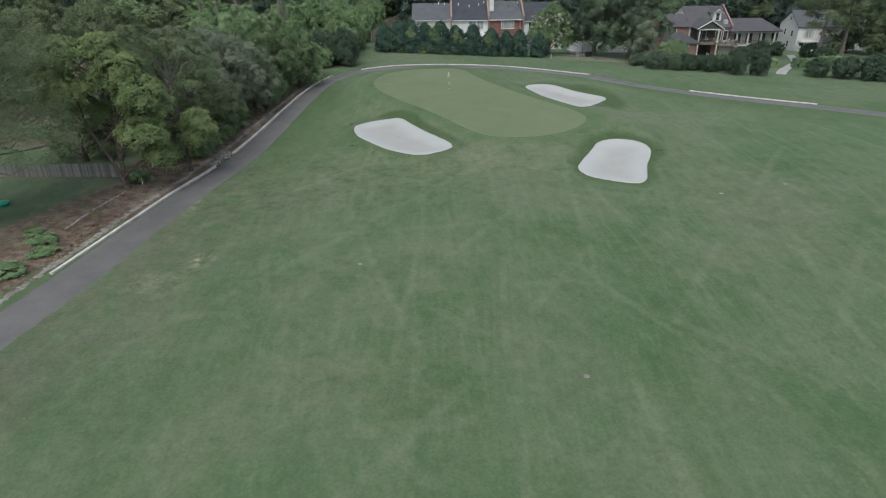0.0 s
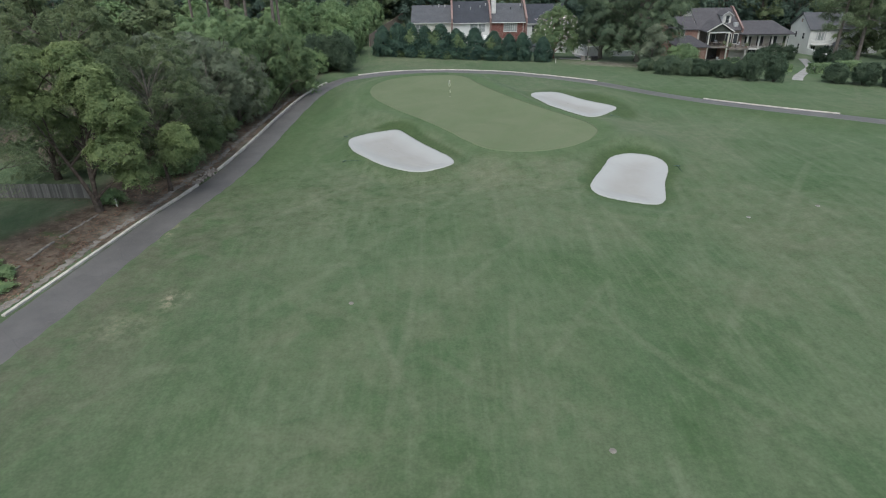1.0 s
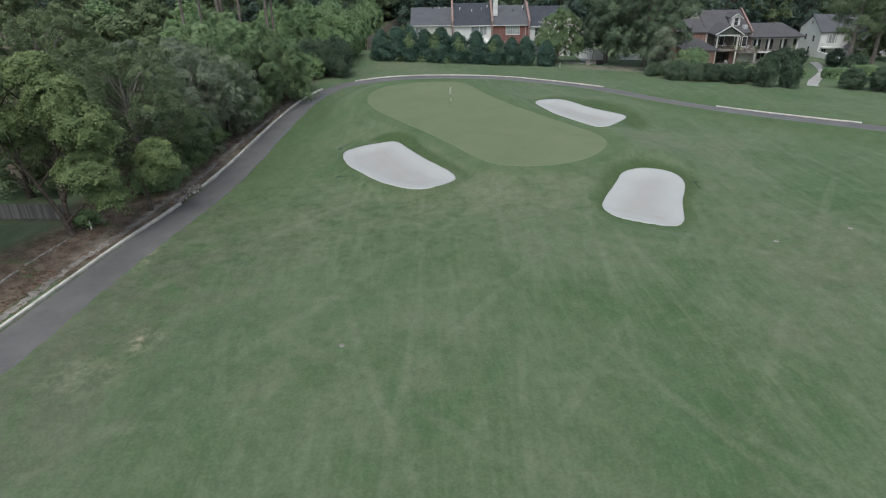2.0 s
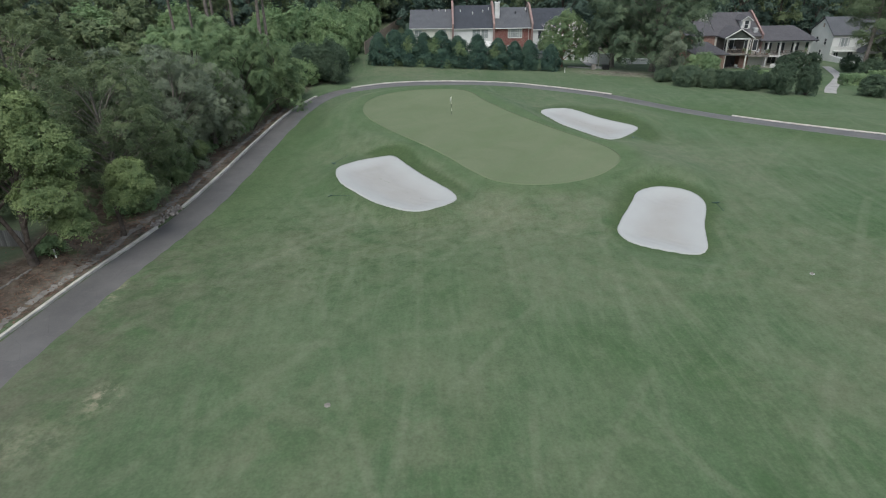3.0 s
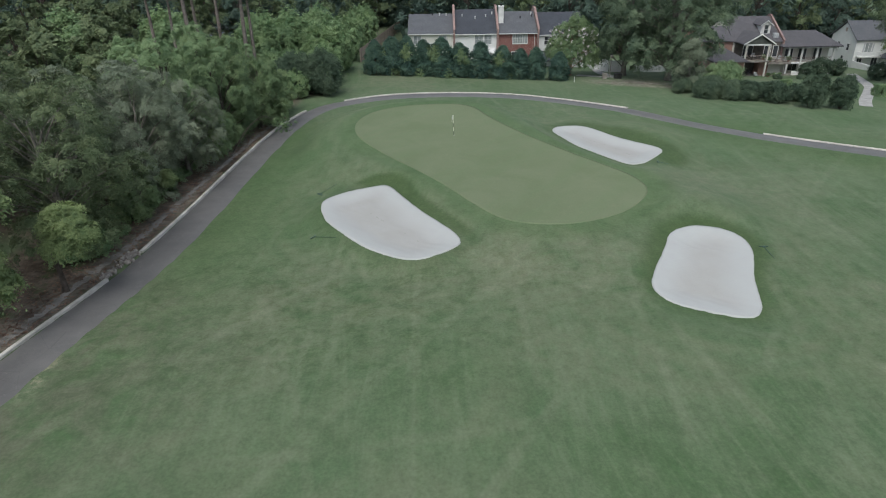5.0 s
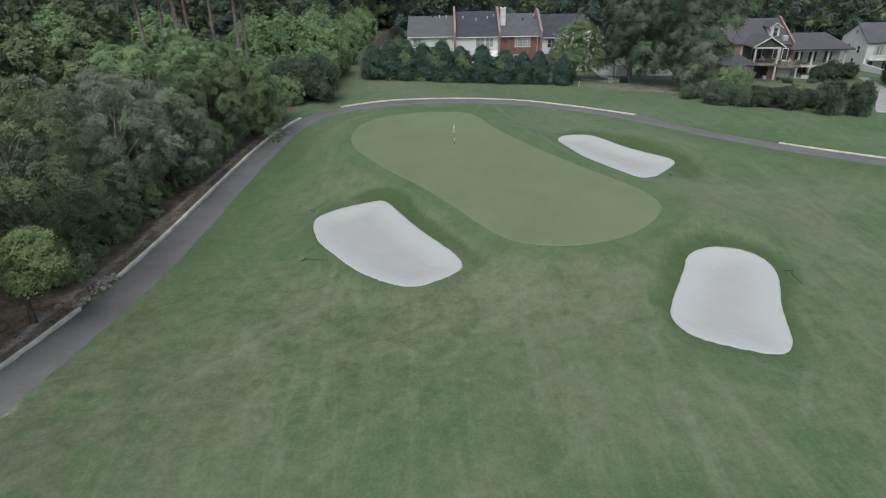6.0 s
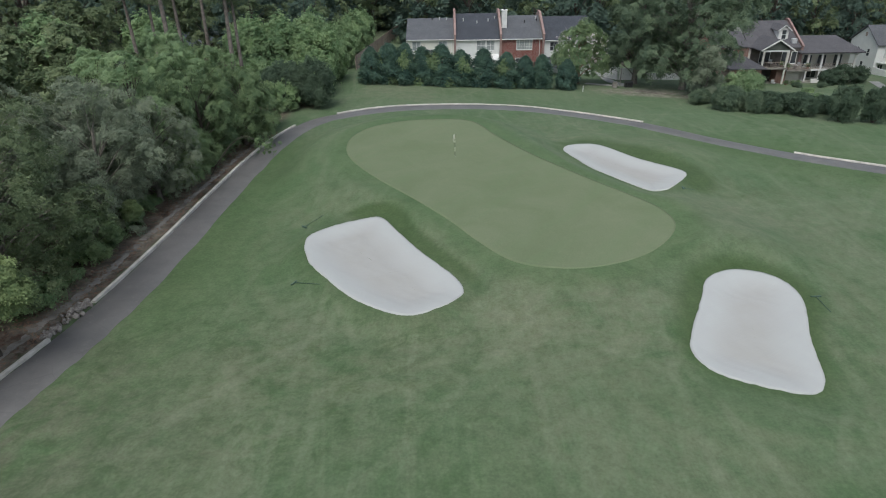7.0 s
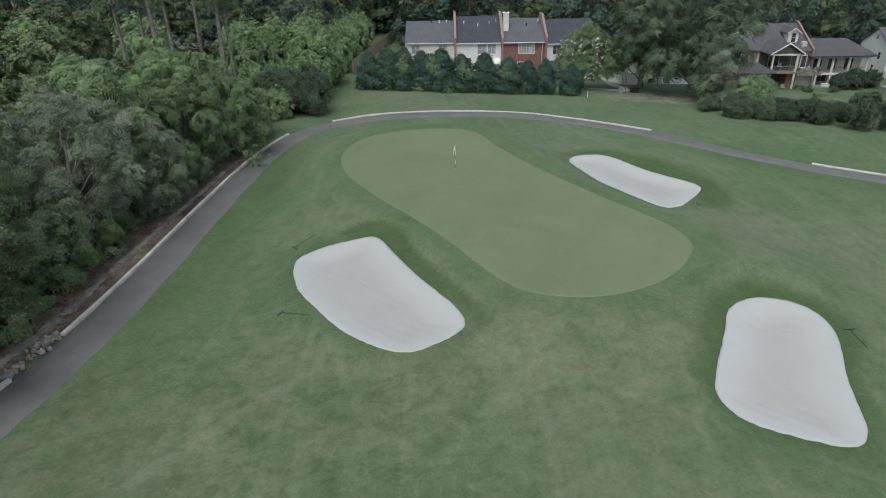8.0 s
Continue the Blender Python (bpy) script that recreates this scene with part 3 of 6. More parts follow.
    litter = np.where((y > 98) & (y < 126) & (x > -30), litter * smooth(2.0, 3.8, dl), litter)
    litter = litter * (1 - smooth(-21.5, -19.5, x) * smooth(101, 103, y) * (1 - smooth(113, 115, y)))
    fringe = np.where(left_of_path & (y < 46), 1 - smooth(1.2, 1.5, dl), 0.0)
    litter = litter * (1 - fringe)
    litter = np.maximum(litter, smooth(18.0, 20.0, -x) * smooth(116, 119, y))
    earth = np.clip(1.2 * np.exp(-(((x - 31.5) / 7.2) ** 4 + ((y - 128.6 + 0.42 * (x - 27)) / 3.4) ** 4)), 0, 1)
    earth = np.maximum(earth, np.where(left_of_path, np.exp(-(((dl - 1.5) / 0.9) ** 2)) * smooth(44, 52, y) * (1 - smooth(92, 100, y)), 0))
    right_of_path = ~left_of_path
    worn = np.where(right_of_path, 0.9 * np.exp(-((distance_to(PATH_RIGHT, x, y, False) / 8.5) ** 2)), 0) * smooth(14, 22, y) * (1 - smooth(52, 66, y))
    verge = np.maximum(verge, np.where(right_of_path, 0.95 * np.exp(-((distance_to(PATH_RIGHT, x, y, False) / 7.0) ** 2)), 0) * smooth(46, 60, y) * (1 - smooth(95, 104, y)))
    # longer, darker grass along the inner edge of the path
    bank = np.maximum(bank, np.where(right_of_path, 0.42 * np.exp(-((distance_to(PATH_RIGHT, x, y, False) / 3.6) ** 2)), 0) * smooth(58, 68, y) * (1 - smooth(94, 103, y)))
    bare = np.exp(-(((x + 17.3) / 0.8) ** 2 + ((y - 38.9) / 1.0) ** 2)) + 0.35 * np.exp(-(((x + 19.3) / 2.2) ** 2 + ((y - 35.8) / 1.6) ** 2)) + 0.8 * np.exp(-(((x + 21.6) / 0.5) ** 2 + ((y - 49.2) / 2.0) ** 2))
    dry = 0.9 * np.exp(-(((x - 7.5) / 8.0) ** 2 + ((y - 61) / 6.0) ** 2)) + 0.7 * np.exp(-(((x + 9) / 6.0) ** 2 + ((y - 56) / 6.0) ** 2)) + 0.6 * np.exp(-(((x - 25) / 6.0) ** 2 + ((y - 74) / 8.0) ** 2))
    dry = np.clip(dry + 0.7 * np.exp(-(((x - 27) / 5.0) ** 2 + ((y - 47) / 5.0) ** 2)) + 0.6 * np.exp(-(((x + 6) / 5.0) ** 2 + ((y - 25) / 4.0) ** 2)) + 0.8 * np.exp(-(((x - 24) / 4.0) ** 2 + ((y - 93) / 5.0) ** 2)) + lip + 0.12 * beyond + 0.5 * smooth(-13.4, -12.8, x) * (1 - smooth(-1.8, -1.2, x)) * smooth(119.5, 120, y) * (1 - smooth(130, 131, y)), 0, 1)
    patchy = np.exp(-(((x + 10) / 13.0) ** 4 + ((y - 56) / 9.0) ** 4)) + 0.5 * np.exp(-(((x - 8) / 9.0) ** 2 + ((y - 58) / 7.0) ** 2)) + 0.6 * np.exp(-(((x - 28) / 8.0) ** 2 + ((y - 52) / 9.0) ** 2)) + 0.5 * worn
    patchy = np.clip(patchy, 0, 1) * (1 - bank) * (1 - litter)
    for name, values in (("patchy", patchy), ("dry", dry), ("bank", bank), ("verge", np.maximum(verge, 0.05 * beyond)), ("litter", litter), ("earth", earth), ("rounds", rounds), ("worn", worn), ("bare", np.clip(bare, 0, 1))):
        a = me.attributes.new(name, "FLOAT", "POINT")
        a.data.foreach_set("value", np.asarray(values, np.float32).ravel())
    return tagged(new("ground", me), "wide mown golf fairway with streaked green turf", "ground", kind="structure")


def filled(name, line, spine, rings, rise, material, drop=0.12, attribute=None):
    """A sheet inside a closed line: rings from the rim to a spine, with a small skirt at the rim."""
    a, b = np.array(spine[0]), np.array(spine[1])
    n = len(line)
    d = b - a
    s = np.clip(((line - a) @ d) / (d @ d), 0.02, 0.98)
    core = a + s[:, None] * d
    levels = np.linspace(0, 1, rings)
    x = np.stack([line[:, 0] + (core[:, 0] - line[:, 0]) * k for k in levels])
    y = np.stack([line[:, 1] + (core[:, 1] - line[:, 1]) * k for k in levels])
    z = rise(x, y)
    v = np.concatenate([np.stack([x[0], y[0], z[0] - drop], -1), np.stack([x, y, z], -1).reshape(-1, 3)])
    q = []
    for r in range(rings):
        for j in range(n):
            k = (j + 1) % n
            q.append((r * n + j, r * n + k, (r + 1) * n + k, (r + 1) * n + j))
    me = quads_mesh(name, v, q, material)
    if attribute:
        key, fn = attribute
        at = me.attributes.new(key, "FLOAT", "POINT")
        at.data.foreach_set("value", np.asarray(fn(v[:, 0], v[:, 1]), np.float32))
    return new(name, me)


def putting_green():
    ob = filled("putting_green", GREEN_LINE, ((-4.8, 92.5), (11.5, 71.5)), 30, lambda x, y: green_height(x, y) + 0.012, GREEN)
    tagged(ob, "smooth pale close-mown putting green", "putting green", kind="structure")


def bunkers():
    spines = (((-6.9, 70.2), (-1.8, 63.5)), ((18.6, 62.8), (16.9, 57.0)), ((15.0, 90.3), (19.3, 82.6)))
    words = ("wide", "deep", "narrow")
    for line, plane, spine, word in zip(BUNKER_LINES, SAND_PLANES, spines, words):
        # ragged rim, cut by hand
        rng = np.random.default_rng(len(line))
        mid = line.mean(0)
        ragged = line + (line - mid) / np.linalg.norm(line - mid, axis=1)[:, None] * rng.normal(0, 0.016, (len(line), 1))
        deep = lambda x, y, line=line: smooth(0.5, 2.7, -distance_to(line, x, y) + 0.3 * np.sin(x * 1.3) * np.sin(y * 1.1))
        rise = lambda x, y, line=line, plane=plane: plane(x, y) + 0.05 - 0.30 * smooth(0.0, 2.3, -distance_to(line, x, y)) + 0.012 * np.sin(x * 5.1 + 2 * np.sin(y * 1.9)) * np.sin(y * 4.3)
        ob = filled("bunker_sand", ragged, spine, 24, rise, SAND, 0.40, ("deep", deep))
        tagged(ob, f"{word} bunker of raked pale sand", "sand bunker", "bunkers round the green", "structure")


def cart_path():
    rng = np.random.default_rng(3)
    n, across = len(PATH_LEFT), 7
    wob = lambda k: 0.05 * np.sin(np.arange(n) * 0.9 + k) + rng.normal(0, 0.03, n)
    left, right = PATH_LEFT.copy(), PATH_RIGHT.copy()
    d = (left - right) / np.linalg.norm(left - right, axis=1)[:, None]
    right = right + d * wob(0.0)[:, None]
    v = []
    for k in np.linspace(-0.03, 1.03, across):
        p = left + (right - left) * k
        drop = 0.12 if k < 0 or k > 1 else 0.0
        v.append(np.stack([p[:, 0], p[:, 1], lie(p[:, 0], p[:, 1]) + 0.02 - drop + 0.03 * (0.25 - (k - 0.5) ** 2)], -1))
    v = np.concatenate(v)
    q = [(r * n + j, (r + 1) * n + j, (r + 1) * n + j + 1, r * n + j + 1) for r in range(across - 1) for j in range(n - 1)]
    tagged(new("cart_path", quads_mesh("cart_path", v, q, ASPHALT)), "narrow grey asphalt cart path curving round the green", "path", kind="structure")


def kerb(name, first, last, rise=0.12):
    """Low concrete kerb along the path's outer edge, in poured lengths with open joints."""
    line = PATH_LEFT
    run = np.concatenate([[0], np.cumsum(np.linalg.norm(np.diff(line, axis=0), axis=1))])
    s0, s1 = run[np.argmin(np.hypot(*(line - first).T))], run[np.argmin(np.hypot(*(line - last).T))]
    ob = empty(name, Matrix.Identity(4), "low cream concrete kerb beside the cart path", "kerb", kind="structure")
    rng = random.Random(int(s0))
    s = s0
    while s < s1 - 0.2:
        e = min(s + 3.0, s1)
        ts = np.linspace(s + 0.012, e - 0.012, 5)
        c = np.stack([np.interp(ts, run, line[:, 0]), np.interp(ts, run, line[:, 1])], 1)
        g = np.gradient(c, axis=0)
        side = np.stack([-g[:, 1], g[:, 0]], 1) / np.linalg.norm(g, axis=1)[:, None]
        lift = rng.uniform(-0.012, 0.012)
        profile = ((-0.03, -0.15), (-0.03, rise - 0.03), (0.0, rise), (0.20, rise), (0.23, rise - 0.03), (0.23, -0.15))
        v = [(*(p + w * u), float(lie(p[0], p[1])) + 0.02 + h + lift) for p, w in zip(c, side) for u, h in profile]
        m = len(profile)
        f = [(a * m + b, a * m + (b + 1) % m, (a + 1) * m + (b + 1) % m, (a + 1) * m + b) for a in range(4) for b in range(m)]
        f += [tuple(range(m))[::-1], tuple(range(4 * m, 5 * m))]
        child("kerb_length", mesh_of("kerb_length", v, f, CONCRETE), ob)
        s = e
    return ob


ground()
putting_green()
bunkers()
cart_path()
kerb("kerb_1", (-26.7, 36.8), (-22.9, 59.4))
kerb("kerb_2", (-22.2, 63.4), (-18.3, 104.4))
kerb("kerb_3", (-14.0, 110.5), (24.7, 105.5), 0.07)
kerb("kerb_4", (36.9, 92.6), (50.7, 83.0), 0.06)


# ---------------------------------------------------------------- trees
def tube(points, radii, sides=7):
    """Vertices and quads of a tapered tube along points."""
    p = np.array(points, float)
    t = np.gradient(p, axis=0)
    t /= np.linalg.norm(t, axis=1)[:, None] + 1e-9
    ref = np.where(np.abs(t[:, 2:3]) > 0.9, np.array([[1.0, 0, 0]]), np.array([[0, 0, 1.0]]))
    u = np.cross(t, ref)
    u /= np.linalg.norm(u, axis=1)[:, None] + 1e-9
    w = np.cross(t, u)
    ang = np.linspace(0, 2 * np.pi, sides, endpoint=False)
    v = (p[:, None, :] + np.array(radii)[:, None, None] * (np.cos(ang)[None, :, None] * u[:, None, :] + np.sin(ang)[None, :, None] * w[:, None, :])).reshape(-1, 3)
    q = [(i * sides + j, i * sides + (j + 1) % sides, (i + 1) * sides + (j + 1) % sides, (i + 1) * sides + j) for i in range(len(p) - 1) for j in range(sides)]
    return v, np.array(q)


def joined(tubes):
    vs, qs, at = [], [], 0
    for v, q in tubes:
        vs.append(v), qs.append(q + at)
        at += len(v)
    return np.concatenate(vs), np.concatenate(qs)


def leaves(places, outward, size, rng, long=1.7, loose=0.55):
    """One pointed blade for each place, facing roughly outward and up."""
    n = len(places)
    nor = outward + rng.normal(0, loose, (n, 3))
    nor /= np.linalg.norm(nor, axis=1)[:, None] + 1e-9
    a = np.cross(nor, rng.normal(0, 1, (n, 3)))
    a /= np.linalg.norm(a, axis=1)[:, None] + 1e-9
    b = np.cross(nor, a)
    s = (size * rng.uniform(0.6, 1.35, n))[:, None]
    v = np.stack([places - a * s * long / 2 + b * s * 0.5, places + a * s * long * 0.6, places - a * s * long / 2 - b * s * 0.5], 1).reshape(-1, 3)
    return v, np.arange(n * 3).reshape(n, 3)


def sprays(c, d, per, reach, size, rng, flat=0.22, droop=0.3, loose=0.34):
    """Flat sprays of leaves, as boughs carry them: light above, dark gaps below. c: their middles, d: outward."""
    n = len(c)
    up = d * 0.85 + np.array([0, 0, 0.65]) + rng.normal(0, 0.24, (n, 3))
    up /= np.linalg.norm(up, axis=1)[:, None]
    u = np.cross(up, rng.normal(0, 1, (n, 3)))
    u /= np.linalg.norm(u, axis=1)[:, None] + 1e-9
    w = np.cross(up, u)
    r = reach * rng.uniform(0.55, 1.35, n)
    who = np.repeat(np.arange(n), per)
    g = rng.normal(0, 0.5, (len(who), 3))
    far = np.hypot(g[:, 0], g[:, 1])
    place = c[who] + r[who][:, None] * (g[:, :1] * u[who] + g[:, 1:2] * w[who] * 0.75 + g[:, 2:] * up[who] * flat * 2)
    place[:, 2] -= droop * r[who] * far ** 2
    return leaves(place, up[who], size, rng, loose=loose)


def lobed_crown(lobes, count, size, rng, spread=0.75, per_clump=80, underside=0.22, shell=0.40, flat=0.17):
    """Sprays of leaves over the shells of several overlapping lobes, with gaps between them."""
    lobes = np.array(lobes, float)
    area = (lobes[:, 3] * lobes[:, 4] * lobes[:, 5]) ** (2 / 3)
    clumps = max(6, count // per_clump)
    pick = rng.choice(len(lobes), clumps * 3, p=area / area.sum())
    d = rng.normal(0, 1, (clumps * 3, 3))
    d /= np.linalg.norm(d, axis=1)[:, None]
    keep = (d[:, 2] > -0.25) | (rng.random(clumps * 3) < underside)
    r = 1 - shell * rng.random(clumps * 3) ** 2
    c = lobes[pick, :3] + d * lobes[pick, 3:] * r[:, None]
    for k in range(len(lobes)):
        inside = np.linalg.norm((c - lobes[k, :3]) / lobes[k, 3:], axis=1)
        keep &= (inside > 0.70) | (pick == k)
    c, d = c[keep][:clumps], d[keep][:clumps]
    return sprays(c, d, per_clump, spread, size, rng, flat)


def tree_parts(trunk_mesh, crown_mesh, name, label, category, group, blossom=None):
    ob = empty(name, Matrix.Identity(4), label, category, group)
    child("trunk", trunk_mesh, ob)
    child("crown", crown_mesh, ob)
    if blossom:
        child("blossom", blossom, ob, "white flower clusters")
    return ob


def broad_tree(seed, height_, radius, leaf, count, size, label, name="broadleaf_tree", bark=None, low=0.25, lobes_n=15, stems=1, group="trees beside the cart path", spread=0.75, per_clump=80, form=None, lobe=1.0, boughs=(), waist=0.75, open_side=99.0):
    """A tapered trunk with limbs that fork into the lobes of an uneven crown."""
    rng = np.random.default_rng(seed)
    lobes, tubes = [], []
    for i in range(lobes_n):
        a = i * 2.4 + rng.uniform(-0.5, 0.5)
        t = (i + 0.5) / lobes_n
        ring = radius * 0.74 * math.sqrt(max(0.03, 1 - (2 * t - waist) ** 2 * 0.75)) * rng.uniform(0.5, 1.15)
        z = height_ * (low + (0.90 - low) * t + rng.uniform(-0.05, 0.05))
        s = lobe * radius * rng.uniform(0.22, 0.42) * (1.1 - 0.3 * t)
        lobes.append((ring * math.cos(a), ring * math.sin(a), z, s * rng.uniform(0.9, 1.25), s * rng.uniform(0.9, 1.25), s * rng.uniform(0.6, 0.85)))
    if form:
        lobes = [tuple(l) for l in form]
    lobes = [l for l in lobes if l[0] < open_side or l[2] > height_ * 0.49] + [tuple(l) for l in boughs]
    thick = 0.022 * height_ + 0.08
    for k in range(stems):
        lean = rng.normal(0, 0.05 + 0.1 * (stems > 1), 2) * height_
        steps = np.linspace(0, 1, 7)
        base = rng.normal(0, 0.25, 2) * (stems > 1)
        pts = [(base[0] + lean[0] * s ** 1.5 + 0.12 * math.sin(5 * s + k), base[1] + lean[1] * s ** 1.5 + 0.12 * math.cos(4 * s + k), -0.3 + s * height_ * 0.78) for s in steps]
        rad = [thick / math.sqrt(stems) * (1.35 if s == 0 else 1) * (1 - 0.82 * s) for s in steps]
        tubes.append(tube(pts, rad, 9))
        for i, lobe in enumerate(lobes):
            if i % stems != k:
                continue
            s0 = min(0.92, max(0.12, (lobe[2] / height_ - 0.16) / 0.78 * rng.uniform(0.75, 0.95)))
            start = np.array([np.interp(s0, steps, [p[j] for p in pts]) for j in range(3)])
            end = np.array(lobe[:3])
            bend = np.array([0, 0, 0.10 * np.linalg.norm(end - start)])
            limb = [start + (end - start) * s + bend * math.sin(math.pi * s) + rng.normal(0, 0.05, 3) for s in (0, 0.25, 0.5, 0.75, 1)]
            r0 = thick * (0.42 if lobes_n < 24 or form else 0.26) * (1 - 0.6 * s0)
            tubes.append(tube(limb, [r0, r0 * 0.8, r0 * 0.6, r0 * 0.42, r0 * 0.22], 6))
            for _ in range(1 if count > 6000 else 0):
                tip = end + np.clip(rng.normal(0, 1, 3), -1.1, 1.1) * np.array(lobe[3:]) * 0.5
                tip[2] = max(tip[2], lobe[2] - 0.3)
                tubes.append(tube([limb[2], (limb[3] + tip) / 2, tip], [r0 * 0.4, r0 * 0.25, r0 * 0.08], 5))
    v, q = lobed_crown(lobes, count, size, rng, spread, per_clump)
    crown = tris_mesh("crown", v, q, leaf)
    trunk = quads_mesh("trunk", *joined(tubes), bark or BARK)
    return tree_parts(trunk, crown, name, label, "tree", group)


def bush(seed, rx, ry, rz, leaf, count, size, label, name="bush", group="bushes", lobes_n=9, spread=0.45, category="bush"):
    """A low mound of leaves on short stems."""
    rng = np.random.default_rng(seed)
    lobes, tubes = [], []
    for i in range(lobes_n):
        a = i * 2.4 + rng.uniform(-0.4, 0.4)
        k = math.sqrt((i + 0.3) / lobes_n) * 0.62
        s = rng.uniform(0.38, 0.55)
        z = rz * (0.42 + 0.30 * (1 - k) * rng.uniform(0.6, 1.4))
        lobes.append((rx * k * math.cos(a), ry * k * math.sin(a), z, rx * s, ry * s, rz * s * 0.95))
        tubes.append(tube([(0.1 * math.cos(a), 0.1 * math.sin(a), -0.2), (lobes[-1][0] * 0.6, lobes[-1][1] * 0.6, z * 0.5), lobes[-1][:3]], [0.05, 0.035, 0.012], 5))
    v, q = lobed_crown(lobes, count, size, rng, spread, 40, underside=0.7, flat=0.35)
    v[:, 2] = np.maximum(v[:, 2], 0.02)
    ob = empty(name, Matrix.Identity(4), label, category, group)
    child("stem", quads_mesh("stem", *joined(tubes), BARK), ob)
    child("foliage", tris_mesh("foliage", v, q, leaf), ob)
    return ob


def cedar(seed, h, r, label, vine=0.0):
    """A dense, broad upright evergreen with a rounded, ragged top; pale vine climbs over some."""
    rng = np.random.default_rng(seed)
    n = 620
    t = rng.random(n) ** 0.85
    a = rng.uniform(0, 2 * np.pi, n)
    bulge = r * np.minimum(1.0, 0.80 + 0.8 * t) * np.clip(1.02 - t ** 2.1, 0.03, 1) ** 0.70 * (1 + 0.15 * np.sin(3 * a + 7 * t + seed) + 0.13 * np.sin(17 * t + 2 * a) + rng.normal(0, 0.07, n))
    c = np.stack([bulge * np.cos(a), bulge * np.sin(a), 0.1 + t * h * 0.95], 1)
    d = np.stack([np.cos(a), np.sin(a), np.full(n, 0.2) + t ** 4], 1)
    ob = empty("cedar", Matrix.Identity(4), label, "conifer", "row of cedars")
    child("trunk", quads_mesh("trunk", *tube([(0, 0, -0.2), (0, 0, h * 0.5), (0, 0, h * 0.9)], [0.16, 0.1, 0.03], 7), BARK), ob)
    climbs = (np.sin(2.0 * a + seed) * np.cos(5 * t + seed) > 1 - 2 * vine) if vine else np.zeros(n, bool)
    for name, sel, material, size in (("foliage", ~climbs, CEDAR_LEAF, 0.15), ("vine", climbs, VERGE_LEAF, 0.15)):
        if sel.any():
            v, q = sprays(c[sel] * (1.0 if name == "foliage" else 1.04), d[sel], 20, 0.42, size, rng, 0.4, 0.5)
            v[:, 2] = np.maximum(v[:, 2], 0.02)
            child(name, tris_mesh(name, v, q, material), ob, "pale green climbing vine" if name == "vine" else "")
    return ob


def pine(seed, h, crown_from, label, group="tall pines", reach=3.0, count=6000, size=0.10, lean=0.02, limb=0.07, limbs_n=34, bark=None, needle=6.0, tuft=1.0):
    """A tall bare trunk, with whorled limbs that carry tufts of needles high up."""
    rng = np.random.default_rng(seed)
    way = rng.normal(0, lean, 2) * h
    zs = np.linspace(-0.3, h, 9)
    at = lambda z: np.array([way[0] * (z / h) ** 1.4, way[1] * (z / h) ** 1.4, z])
    tubes = [tube([at(max(z, 0)) + np.array([0, 0, min(z, 0)]) for z in zs], [0.36 * (1 - 0.75 * max(z, 0) / h) + (0.10 if z < 0 else 0) for z in zs], 9)]
    tufts, outs = [], []
    for i in range(limbs_n):
        z = h * (crown_from + (0.99 - crown_from) * (i / (limbs_n - 1)) ** 0.9)
        a = i * 2.4 + rng.uniform(-0.4, 0.4)
        l = reach * (1.05 - 0.75 * (i / (limbs_n - 1)) ** 1.5) * rng.uniform(0.55, 1.15)
        d = np.array([math.cos(a), math.sin(a), rng.uniform(-0.05, 0.35)])
        p0 = at(z)
        p2 = p0 + d * l
        p1 = (p0 + p2) / 2 - np.array([0, 0, 0.12 * l])
        tubes.append(tube([p0, p1, p2], [limb, limb * 0.6, limb * 0.2], 5))
        for s in (0.45, 0.65, 0.85, 1.0):
            for _ in range(2):
                tufts.append(p0 + (p2 - p0) * s + rng.normal(0, 0.32 * tuft, 3))
                outs.append(d)
    tufts, outs = np.array(tufts), np.array(outs)
    per = max(6, count // len(tufts))
    who = np.repeat(np.arange(len(tufts)), per)
    v, q = leaves(tufts[who] + rng.normal(0, 1, (len(who), 3)) * np.array([0.34, 0.34, 0.24]) * tuft, outs[who] + np.array([0, 0, 0.6]), size, rng, needle, 0.8)
    return tree_parts(quads_mesh("trunk", *joined(tubes), bark or PINE_BARK), tris_mesh("crown", v, q, NEEDLE), "pine_tree", label, "pine tree", group)


def stand(kind, x, y, turn=0.0, scale=1.0, tall=1.0, first=False, sink=0.0, label=""):
    """Puts a kind of plant at a place on the ground; the first use takes the model itself."""
    m = pose(x, y, top(x, y) - sink, 0, 0, turn) @ Matrix.Diagonal((scale, scale, scale * tall, 1))
    ob = kind if first else copy_thing(kind, m)
    ob.matrix_basis = m
    if label:
        ob["label"] = label
    return ob


def grow(kind, places):
    for i, p in enumerate(places):
        stand(kind, *p, first=(i == 0))


# left of the path: x, y, turn, scale, height factor
oak_a = broad_tree(11, 14.6, 7.8, OAK_LEAF, 80000, 0.095, "large dark green oak leaning over the cart path", "oak_tree", PALE_BARK, low=0.12, lobes_n=44, spread=0.60, per_clump=110, lobe=0.80, waist=1.05)
grow(oak_a, [(-27.6, 63.8, 20, 0.88), (-38, 69, 140, 1.1)])
oak_b = broad_tree(12, 11.5, 5.4, GREY_LEAF, 84000, 0.080, "grey-green leafy oak beside the cart path", "oak_tree", PALE_BARK, low=0.10, lobes_n=36, spread=0.50, per_clump=110, lobe=0.80, waist=1.05)
grow(oak_b, [(-26.4, 74.2, 0, 0.95), (-25.0, 80.5, 100, 0.72, 1.2), (-30.0, 79.5, 200, 0.95), (-31.5, 71.0, 300, 1.0)])
